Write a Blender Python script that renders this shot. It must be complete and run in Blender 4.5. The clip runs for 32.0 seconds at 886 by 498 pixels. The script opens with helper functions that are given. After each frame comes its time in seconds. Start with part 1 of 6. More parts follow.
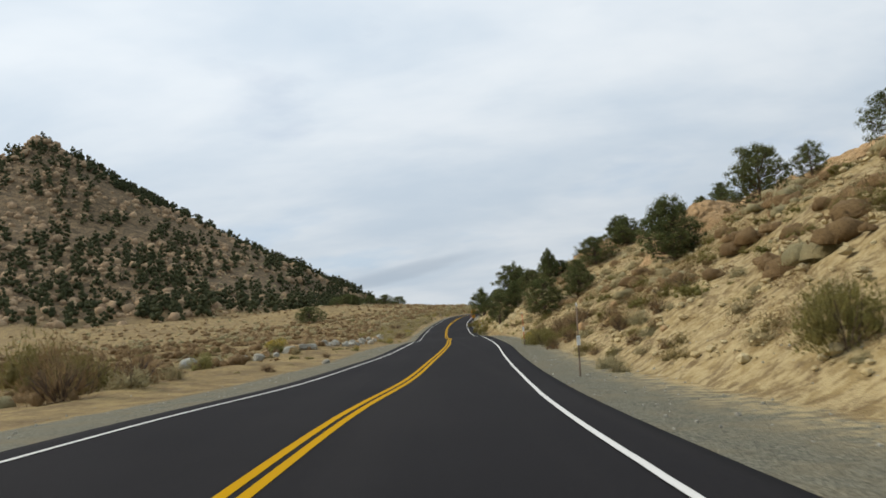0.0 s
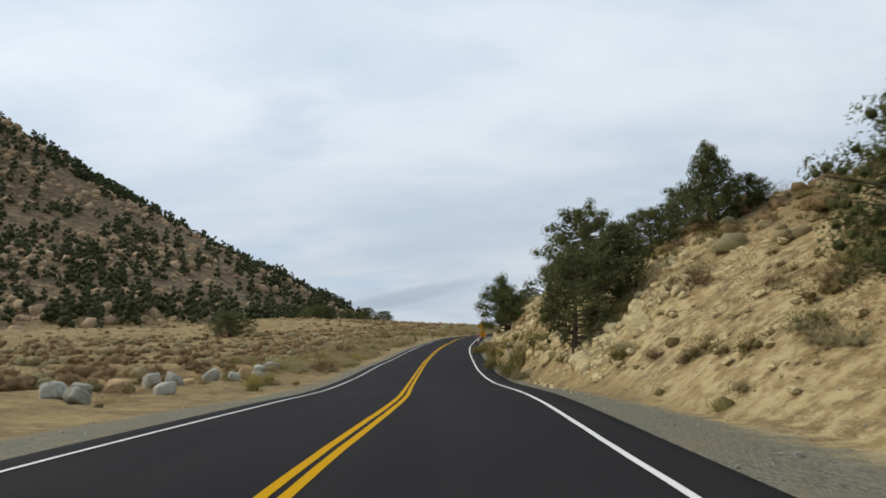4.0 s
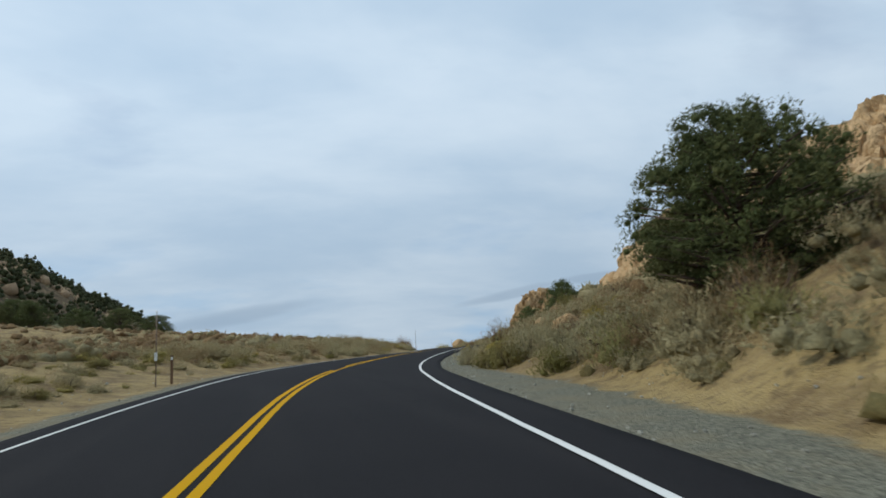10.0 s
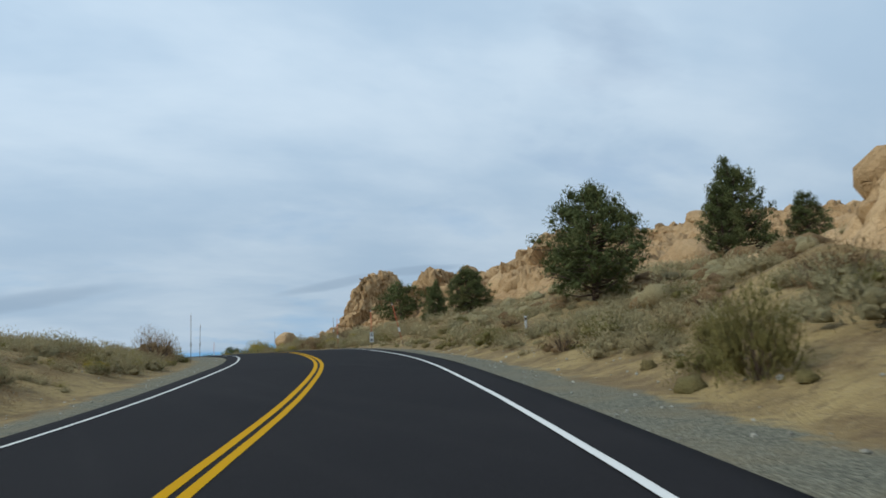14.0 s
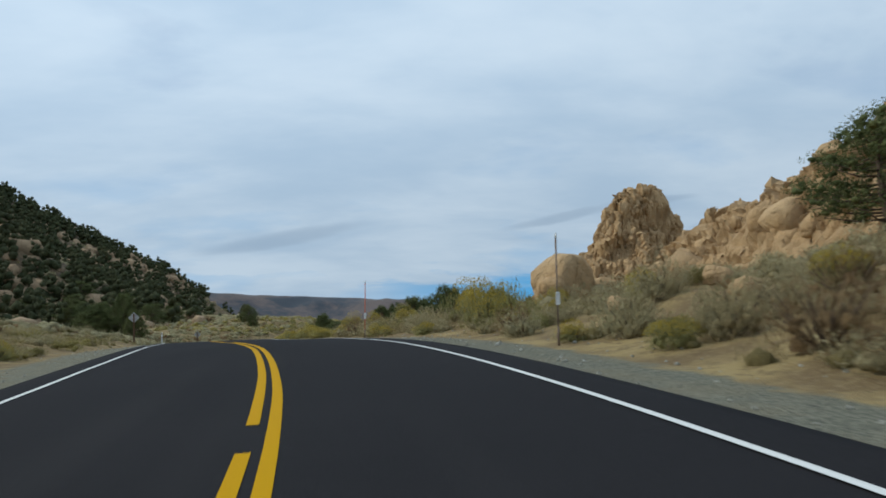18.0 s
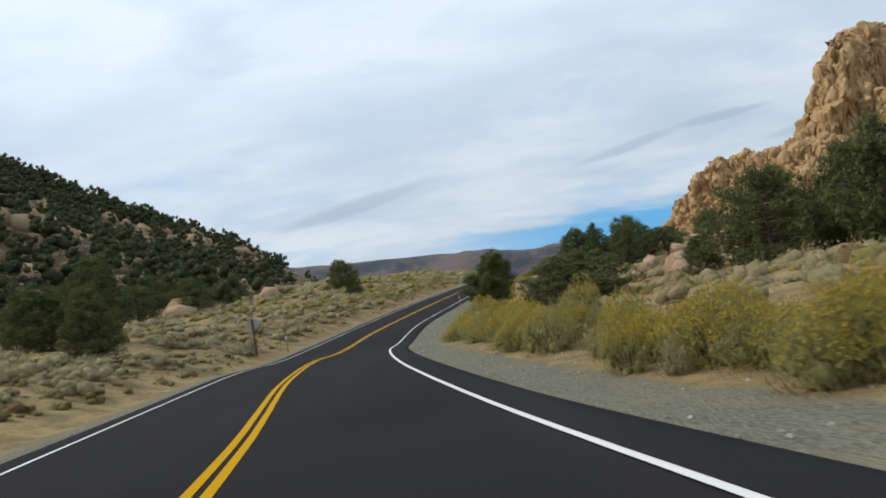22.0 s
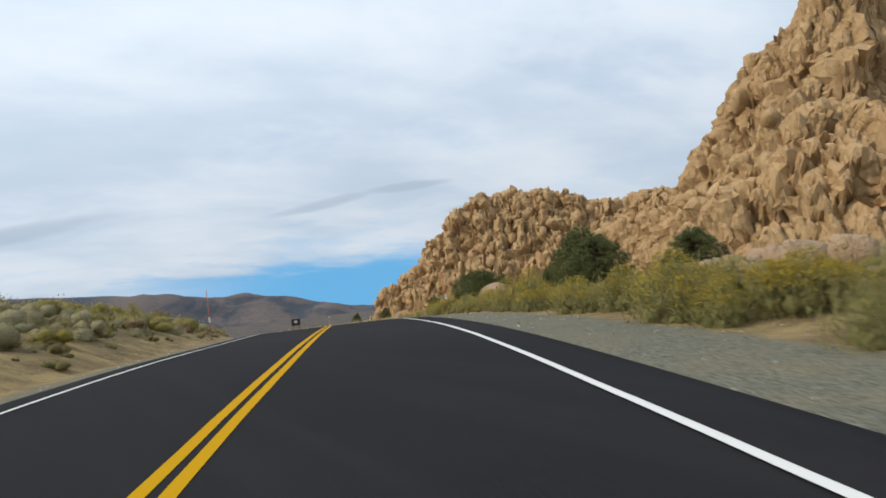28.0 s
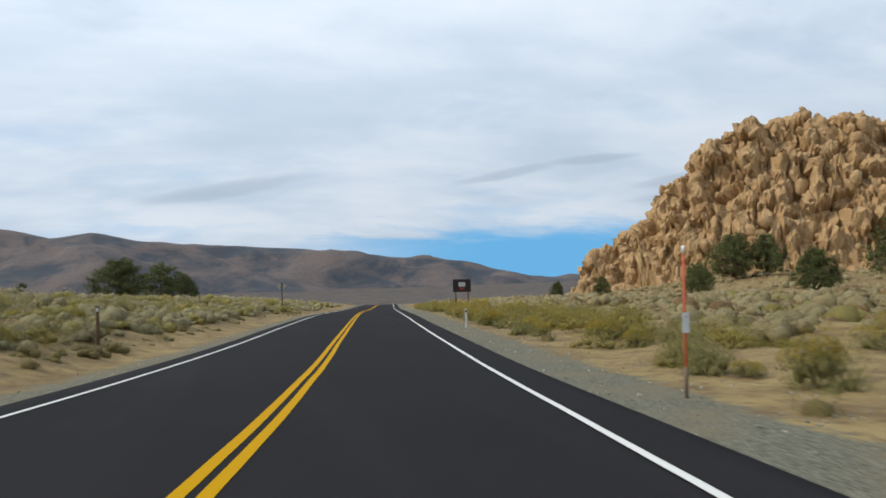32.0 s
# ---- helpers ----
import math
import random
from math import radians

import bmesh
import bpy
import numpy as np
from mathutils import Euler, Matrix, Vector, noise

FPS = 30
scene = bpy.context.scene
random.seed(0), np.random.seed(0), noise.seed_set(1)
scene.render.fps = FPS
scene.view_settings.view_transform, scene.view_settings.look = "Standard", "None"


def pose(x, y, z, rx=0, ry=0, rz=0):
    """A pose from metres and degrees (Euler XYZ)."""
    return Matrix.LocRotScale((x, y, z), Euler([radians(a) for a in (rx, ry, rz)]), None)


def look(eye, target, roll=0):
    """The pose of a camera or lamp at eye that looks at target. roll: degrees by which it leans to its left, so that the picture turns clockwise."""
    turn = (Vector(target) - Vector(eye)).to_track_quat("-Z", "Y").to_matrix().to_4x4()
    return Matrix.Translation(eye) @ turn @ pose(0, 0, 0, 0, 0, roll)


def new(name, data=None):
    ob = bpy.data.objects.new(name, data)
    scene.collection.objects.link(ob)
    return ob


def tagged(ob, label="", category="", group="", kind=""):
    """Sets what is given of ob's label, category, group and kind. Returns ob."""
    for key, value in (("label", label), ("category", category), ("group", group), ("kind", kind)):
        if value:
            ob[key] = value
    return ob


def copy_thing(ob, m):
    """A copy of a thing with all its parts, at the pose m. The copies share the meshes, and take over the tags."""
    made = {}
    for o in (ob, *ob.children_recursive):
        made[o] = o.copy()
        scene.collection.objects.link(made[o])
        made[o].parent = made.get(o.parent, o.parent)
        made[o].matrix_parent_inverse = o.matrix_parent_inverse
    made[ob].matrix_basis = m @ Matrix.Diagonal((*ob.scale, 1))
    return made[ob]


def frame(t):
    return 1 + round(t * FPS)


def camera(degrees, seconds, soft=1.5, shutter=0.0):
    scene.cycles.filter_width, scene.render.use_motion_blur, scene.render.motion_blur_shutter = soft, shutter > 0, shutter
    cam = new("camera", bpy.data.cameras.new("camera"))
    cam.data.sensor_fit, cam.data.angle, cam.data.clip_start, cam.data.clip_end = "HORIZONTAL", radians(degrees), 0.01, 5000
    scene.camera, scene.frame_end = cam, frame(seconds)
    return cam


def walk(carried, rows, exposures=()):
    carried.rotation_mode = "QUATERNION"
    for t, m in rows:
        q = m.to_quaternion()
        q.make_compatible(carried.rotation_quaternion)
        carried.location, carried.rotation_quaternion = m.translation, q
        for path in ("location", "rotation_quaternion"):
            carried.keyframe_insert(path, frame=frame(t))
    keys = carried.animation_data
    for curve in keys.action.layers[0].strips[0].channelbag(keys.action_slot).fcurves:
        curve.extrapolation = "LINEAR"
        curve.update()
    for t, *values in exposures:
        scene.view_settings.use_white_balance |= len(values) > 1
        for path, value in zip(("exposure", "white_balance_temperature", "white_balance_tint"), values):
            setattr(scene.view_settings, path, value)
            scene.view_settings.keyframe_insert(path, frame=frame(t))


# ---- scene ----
import itertools

cam = camera(63.3, 32.0, soft=1.7, shutter=0.15)
PATH = [
    (0, (0.364, -2.106, -0.071), (0.4381, -0.1212, 0.1625), -5.18),
    (0.5, (0.581, 5.690, -0.024), (0.6784, 7.6753, 0.1938), -4.52),
    (1, (0.979, 13.556, -0.197), (1.1364, 15.5377, 0.0235), -4.19),
    (1.5, (1.441, 21.465, -0.215), (1.6519, 23.4418, 0.0034), -5.34),
    (2, (1.914, 29.321, -0.147), (2.1104, 31.2949, 0.1104), -5.51),
    (2.5, (2.538, 37.149, -0.068), (2.7187, 39.1199, 0.2213), -4.29),
    (3, (3.162, 44.984, 0.119), (3.2703, 46.9626, 0.3930), -3.91),
    (3.5, (3.663, 52.853, 0.209), (3.7143, 54.8288, 0.5139), -2.53),
    (4, (4.118, 60.591, 0.342), (4.1796, 62.5662, 0.6460), -2.58),
    (4.5, (4.536, 68.195, 0.448), (4.6201, 70.1705, 0.7491), -2.79),
    (5, (4.919, 75.716, 0.535), (5.0276, 77.6910, 0.8318), -3.06),
    (5.5, (5.179, 83.225, 0.558), (5.3055, 85.1998, 0.8502), -3.30),
    (6, (5.240, 90.795, 0.539), (5.4085, 92.7691, 0.8150), -4.45),
    (6.5, (5.243, 98.477, 0.715), (5.4367, 100.4477, 0.9955), -4.85),
    (7, (5.307, 106.336, 0.989), (5.5255, 108.3027, 1.2767), -5.50),
    (7.5, (5.355, 114.416, 1.412), (5.6032, 116.3712, 1.7505), -6.08),
    (8, (5.436, 122.727, 1.819), (5.7477, 124.6694, 2.1797), -3.10),
    (8.5, (5.852, 131.163, 2.196), (6.2101, 133.0985, 2.5495), -0.59),
    (9, (6.653, 139.627, 2.736), (7.0676, 141.5541, 3.0750), -2.42),
    (9.5, (7.554, 148.103, 3.222), (7.9969, 150.0224, 3.5686), -2.94),
    (10, (8.534, 156.437, 3.685), (9.0447, 158.3399, 4.0271), -2.98),
    (10.5, (9.598, 164.665, 4.181), (10.1490, 166.5594, 4.5088), -3.97),
    (11, (10.851, 172.804, 4.636), (11.4532, 174.6843, 4.9573), -5.07),
    (11.5, (12.367, 180.766, 5.080), (13.0375, 182.6261, 5.3822), -6.43),
    (12, (14.127, 188.469, 5.391), (14.9023, 190.2953, 5.6449), -6.83),
    (12.5, (16.106, 195.854, 5.841), (17.0026, 197.6254, 6.0790), -7.24),
    (13, (18.557, 202.889, 6.170), (19.5414, 204.6112, 6.4280), -5.89),
    (13.5, (21.345, 209.813, 6.675), (22.3313, 211.5256, 6.9815), -3.60),
    (14, (24.441, 216.794, 7.049), (25.4036, 218.5220, 7.3419), -2.84),
    (14.5, (27.650, 223.955, 7.400), (28.5745, 225.7086, 7.6666), -1.84),
    (15, (30.836, 231.370, 7.742), (31.7205, 233.1478, 7.9806), -0.94),
    (15.5, (33.775, 239.125, 8.087), (34.6306, 240.9188, 8.3060), -0.44),
    (16, (36.264, 247.263, 8.473), (37.0645, 249.0858, 8.6643), -1.81),
    (16.5, (38.326, 255.704, 8.736), (39.0279, 257.5671, 8.9222), -2.84),
    (17, (39.912, 264.426, 9.048), (40.4791, 266.3352, 9.2261), -2.19),
    (17.5, (41.055, 273.335, 9.190), (41.5263, 275.2707, 9.3680), -2.22),
    (18, (41.589, 282.315, 9.393), (41.9685, 284.2739, 9.5294), -2.11),
    (18.5, (41.728, 291.244, 9.481), (42.0149, 293.2196, 9.6021), -1.93),
    (19, (41.305, 300.035, 9.521), (41.4837, 302.0239, 9.6362), -2.35),
    (19.5, (40.413, 308.671, 9.279), (40.4271, 310.6681, 9.3864), -3.18),
    (20, (39.313, 317.190, 8.988), (39.3244, 319.1885, 9.0608), -4.42),
    (20.5, (38.074, 325.498, 8.578), (38.0101, 327.4969, 8.5719), -5.60),
    (21, (36.824, 333.492, 8.271), (36.7639, 335.4913, 8.2861), -4.84),
    (21.5, (35.640, 341.131, 7.960), (35.6164, 343.1306, 7.9912), -6.29),
    (22, (34.732, 348.750, 7.585), (34.8999, 350.7433, 7.6068), -9.59),
    (22.5, (33.981, 356.557, 6.952), (34.2080, 358.5435, 6.9834), -9.84),
    (23, (33.300, 364.595, 6.260), (33.5639, 366.5774, 6.2441), -7.67),
    (23.5, (32.795, 372.822, 5.765), (33.0542, 374.8042, 5.8387), -6.15),
    (24, (32.698, 381.174, 5.082), (33.0776, 383.1365, 5.1581), -6.09),
    (24.5, (32.976, 389.511, 4.416), (33.4567, 391.4524, 4.4161), -5.67),
    (25, (33.697, 397.636, 3.800), (34.2773, 399.5499, 3.7530), -6.20),
    (25.5, (34.995, 405.676, 3.871), (35.7013, 407.5470, 3.8661), -8.46),
    (26, (36.794, 413.786, 3.750), (37.5699, 415.6292, 3.7556), -8.11),
    (26.5, (39.164, 422.022, 3.861), (40.0363, 423.8216, 3.8786), -7.34),
    (27, (41.992, 430.447, 4.014), (42.9533, 432.2008, 4.0429), -6.51),
    (27.5, (45.133, 439.123, 4.162), (46.1481, 440.8458, 4.1993), -5.95),
    (28, (48.560, 448.056, 4.249), (49.5424, 449.7974, 4.3054), -5.41),
    (28.5, (52.212, 457.233, 4.244), (53.1975, 458.9710, 4.3268), -4.16),
    (29, (55.993, 466.602, 3.961), (56.9743, 468.3449, 3.9558), -3.37),
    (29.5, (59.827, 476.138, 3.545), (60.7633, 477.9053, 3.5102), -1.70),
    (30, (63.522, 485.889, 2.986), (64.3354, 487.7162, 2.9838), 0.28),
    (30.5, (66.871, 495.907, 2.308), (67.5157, 497.7998, 2.3408), 0.47),
    (31, (69.824, 506.203, 1.478), (70.4080, 508.1158, 1.5101), -0.21),
    (31.5, (72.406, 516.770, 0.508), (72.9481, 518.6950, 0.5023), -0.89),
    (32, (74.712, 527.513, -0.455), (75.2321, 529.4439, -0.4497), -1.42),
]
walk(cam, [(t, look(eye, target, roll)) for t, eye, target, roll in PATH],
     [(0, -0.10, 6850, 10), (3.5, -0.14, 6750, 10), (7, -0.22, 6300, 8), (10.5, -0.34, 6000, 5), (18.5, -0.35, 5900, 4), (20, -0.2, 6150, 6), (21.8, -0.02, 6450, 9), (24, 0.02, 6550, 10), (32, 0.0, 6500, 10)])

# ---- sky and sun ----
SUN_UP, SUN_FROM = 38.0, 78.0  # degrees over the horizon; degrees to the left of north
world = bpy.data.worlds.new("sky")
scene.world = world
world.use_nodes = True
nt = world.node_tree
nt.nodes.clear()


def wnode(kind, **values):
    n = nt.nodes.new(kind)
    for key, value in values.items():
        n.inputs[key].default_value = value
    return n


coord = nt.nodes.new("ShaderNodeTexCoord")
split = nt.nodes.new("ShaderNodeSeparateXYZ")
nt.links.new(coord.outputs["Generated"], split.inputs[0])
air = nt.nodes.new("ShaderNodeTexSky")
air.sky_type, air.sun_disc = "NISHITA", False
air.sun_elevation, air.sun_rotation = radians(SUN_UP), radians(-SUN_FROM)
air.altitude, air.air_density, air.dust_density, air.ozone_density = 2100, 1.0, 0.3, 1.6
blue = nt.nodes.new("ShaderNodeMix")
blue.data_type, blue.blend_type = "RGBA", "MULTIPLY"
blue.inputs["Factor"].default_value = 1.0
nt.links.new(air.outputs[0], blue.inputs["A"])
blue.inputs["B"].default_value = (0.115, 0.12, 0.13, 1)


def cloud_noise(scale, sx, sy, sz, detail, rough, shift=(0, 0, 0), warp=0.0):
    """Noise on the cloud deck: the view direction laid out on a plane overhead."""
    m = nt.nodes.new("ShaderNodeMapping")
    m.inputs["Scale"].default_value = (sx, sy, sz)
    m.inputs["Location"].default_value = shift
    m.inputs["Rotation"].default_value = (0, 0, radians(24))
    nt.links.new(deck.outputs[0], m.inputs[0])
    n = nt.nodes.new("ShaderNodeTexNoise")
    n.inputs["Scale"].default_value, n.inputs["Detail"].default_value = scale, detail
    n.inputs["Roughness"].default_value, n.inputs["Distortion"].default_value = rough, warp
    nt.links.new(m.outputs[0], n.inputs["Vector"])
    return n.outputs["Fac"]


def ramp(value, lo, hi, a=0.0, b=1.0):
    r = nt.nodes.new("ShaderNodeMapRange")
    r.interpolation_type = "SMOOTHSTEP"
    for key, v in (("From Min", lo), ("From Max", hi), ("To Min", a), ("To Max", b)):
        r.inputs[key].default_value = v
    nt.links.new(value, r.inputs["Value"])
    return r.outputs[0]


def wmath(op, a, b=0.0):
    m = nt.nodes.new("ShaderNodeMath")
    m.operation = op
    for n, v in enumerate((a, b)):
        if isinstance(v, float):
            m.inputs[n].default_value = v
        else:
            nt.links.new(v, m.inputs[n])
    return m.outputs[0]


height = wmath("MAXIMUM", wmath("ADD", split.outputs[2], 0.24), 0.04)
deck = nt.nodes.new("ShaderNodeCombineXYZ")
nt.links.new(wmath("DIVIDE", split.outputs[0], height), deck.inputs[0])
nt.links.new(wmath("DIVIDE", split.outputs[1], height), deck.inputs[1])
# thin high overcast, heavier sheets in it, and a clear band low in the north
sheet = ramp(cloud_noise(1.1, 0.8, 1.0, 1, 5, 0.5, (0.3, 1.7, 0), 0.15), 0.22, 0.68)
wisps = ramp(cloud_noise(2.4, 0.7, 1.0, 1, 6, 0.55, (4.1, 0.4, 0), 0.2), 0.25, 0.8)
cover = wmath("ADD", wmath("MULTIPLY", sheet, 0.62), wmath("MULTIPLY", wisps, 0.45))
east = ramp(split.outputs[0], -0.05, 0.32)
low = ramp(wmath("ADD", split.outputs[2], wmath("MULTIPLY", wmath("SUBTRACT", wisps, 0.5), 0.03)), 0.008, 0.044)
band = wmath("MAXIMUM", low, wmath("SUBTRACT", 0.85, wmath("MULTIPLY", east, 0.85)))
cover = wmath("MINIMUM", wmath("MULTIPLY", wmath("ADD", cover, 0.55), band), 1.0)
grey = ramp(cloud_noise(1.6, 0.7, 1.1, 1, 5, 0.55, (9.0, 3.0, 0), 0.15), 0.3, 0.72)
tone = nt.nodes.new("ShaderNodeMix")
tone.data_type = "RGBA"
nt.links.new(grey, tone.inputs["Factor"])
tone.inputs["A"].default_value = (0.56, 0.675, 0.81, 1)
tone.inputs["B"].default_value = (0.76, 0.84, 0.93, 1)
dim = ramp(split.outputs[2], 0.0, 0.42, 0.80, 1.0)
sunny = ramp(wmath("ADD", wmath("MULTIPLY", split.outputs[0], -math.sin(radians(SUN_FROM))), wmath("MULTIPLY", split.outputs[2], 0.5)), -0.7, 0.9, 1.08, 1.22)
# long thin grey cloud streaks low in the north: bearing to the left, height, half length, half thickness, slant (degrees)
bearing = wmath("MULTIPLY", wmath("ARCTAN2", wmath("MULTIPLY", split.outputs[0], -1.0), split.outputs[1]), 57.2958)
rise_deg = wmath("MULTIPLY", split.outputs[2], 57.2958)
streaks = None
for b0, e0, long, thick, slant in ((1.7, 5.0, 6.0, 0.55, -0.16), (-20.3, 6.0, 4.2, 0.35, -0.17), (-35.5, 3.9, 5.5, 0.45, -0.06), (-33.5, 5.0, 3.5, 0.35, -0.12), (-27.0, 6.9, 3.4, 0.3, -0.05)):
    u = wmath("SUBTRACT", bearing, b0)
    v = wmath("SUBTRACT", wmath("SUBTRACT", rise_deg, e0), wmath("MULTIPLY", u, slant))
    v = wmath("ADD", v, wmath("MULTIPLY", wmath("SUBTRACT", wisps, 0.5), 0.4))
    r2 = wmath("ADD", wmath("POWER", wmath("ABSOLUTE", wmath("DIVIDE", u, long)), 2.0), wmath("POWER", wmath("ABSOLUTE", wmath("DIVIDE", v, thick)), 2.0))
    one = ramp(r2, 0.1, 1.6, 1.0, 0.0)
    streaks = one if streaks is None else wmath("MAXIMUM", streaks, one)
shade = nt.nodes.new("ShaderNodeMix")
shade.data_type = "RGBA"
nt.links.new(wmath("MULTIPLY", streaks, 0.42), shade.inputs["Factor"])
nt.links.new(tone.outputs["Result"], shade.inputs["A"])
shade.inputs["B"].default_value = (0.37, 0.46, 0.58, 1)
cover = wmath("MAXIMUM", cover, wmath("MULTIPLY", streaks, 0.8))
lit = nt.nodes.new("ShaderNodeVectorMath")
lit.operation = "SCALE"
nt.links.new(shade.outputs["Result"], lit.inputs[0])
nt.links.new(wmath("MULTIPLY", sunny, dim), lit.inputs["Scale"])
mixed = nt.nodes.new("ShaderNodeMix")
mixed.data_type = "RGBA"
nt.links.new(cover, mixed.inputs["Factor"])
clear = nt.nodes.new("ShaderNodeMix")  # clear air low over the mountains stays a strong blue
clear.data_type = "RGBA"
nt.links.new(ramp(split.outputs[2], 0.05, 0.3), clear.inputs["Factor"])
clear.inputs["A"].default_value = (0.15, 0.45, 0.78, 1)
nt.links.new(blue.outputs["Result"], clear.inputs["B"])
nt.links.new(clear.outputs["Result"], mixed.inputs["A"])
nt.links.new(lit.outputs[0], mixed.inputs["B"])
background = wnode("ShaderNodeBackground", Strength=1.0)
nt.links.new(mixed.outputs["Result"], background.inputs["Color"])
nt.links.new(background.outputs[0], wnode("ShaderNodeOutputWorld").inputs["Surface"])

sun = new("sun", bpy.data.lights.new("sun", "SUN"))
sun.data.energy, sun.data.angle, sun.data.color = 2.75, radians(1.5), (1.0, 0.92, 0.78)
sun.matrix_world = look((-math.sin(radians(SUN_FROM)), math.cos(radians(SUN_FROM)), math.tan(radians(SUN_UP))), (0, 0, 0))


# ---- materials ----
def stuff_of(name, roughness=0.9):
    mat = bpy.data.materials.new(name)
    mat.use_nodes = True
    tree = mat.node_tree
    bsdf = tree.nodes["Principled BSDF"]
    bsdf.inputs["Roughness"].default_value = roughness
    bsdf.inputs["Specular IOR Level"].default_value = 0.25
    return mat, tree, bsdf


def tex_noise(tree, scale, detail=4.0, rough=0.55, space="Object", distort=0.0, stretch=None):
    at = tree.nodes.new("ShaderNodeTexCoord").outputs[space] if space != "World" else tree.nodes.new("ShaderNodeNewGeometry").outputs["Position"]
    if stretch:
        m = tree.nodes.new("ShaderNodeMapping")
        m.inputs["Scale"].default_value = stretch
        tree.links.new(at, m.inputs[0])
        at = m.outputs[0]
    n = tree.nodes.new("ShaderNodeTexNoise")
    n.inputs["Scale"].default_value, n.inputs["Detail"].default_value = scale, detail
    n.inputs["Roughness"].default_value, n.inputs["Distortion"].default_value = rough, distort
    tree.links.new(at, n.inputs["Vector"])
    return n.outputs["Fac"]


def colours(tree, value, *stops):
    r = tree.nodes.new("ShaderNodeValToRGB")
    while len(r.color_ramp.elements) < len(stops):
        r.color_ramp.elements.new(0.5)
    for e, (p, c) in zip(r.color_ramp.elements, stops):
        e.position, e.color = p, (*c, 1)
    tree.links.new(value, r.inputs[0])
    return r.outputs[0]


def blend(tree, factor, a, b, mode="MIX"):
    m = tree.nodes.new("ShaderNodeMix")
    m.data_type, m.blend_type = "RGBA", mode
    for key, v in (("Factor", factor), ("A", a), ("B", b)):
        if isinstance(v, float):
            m.inputs[key].default_value = v
        elif isinstance(v, tuple):
            m.inputs[key].default_value = (*v, 1)
        else:
            tree.links.new(v, m.inputs[key])
    return m.outputs["Result"]


def bumped(tree, bsdf, height, strength, distance):
    b = tree.nodes.new("ShaderNodeBump")
    b.inputs["Strength"].default_value, b.inputs["Distance"].default_value = strength, distance
    tree.links.new(height, b.inputs["Height"])
    tree.links.new(b.outputs[0], bsdf.inputs["Normal"])


def ranged(tree, value, lo, hi, a=0.0, b=1.0):
    r = tree.nodes.new("ShaderNodeMapRange")
    for key, v in (("From Min", lo), ("From Max", hi), ("To Min", a), ("To Max", b)):
        r.inputs[key].default_value = v
    tree.links.new(value, r.inputs["Value"])
    return r.outputs[0]


def sum_of(tree, a, b, op="ADD"):
    m = tree.nodes.new("ShaderNodeMath")
    m.operation = op
    for n, v in enumerate((a, b)):
        if isinstance(v, float):
            m.inputs[n].default_value = v
        else:
            tree.links.new(v, m.inputs[n])
    return m.outputs[0]


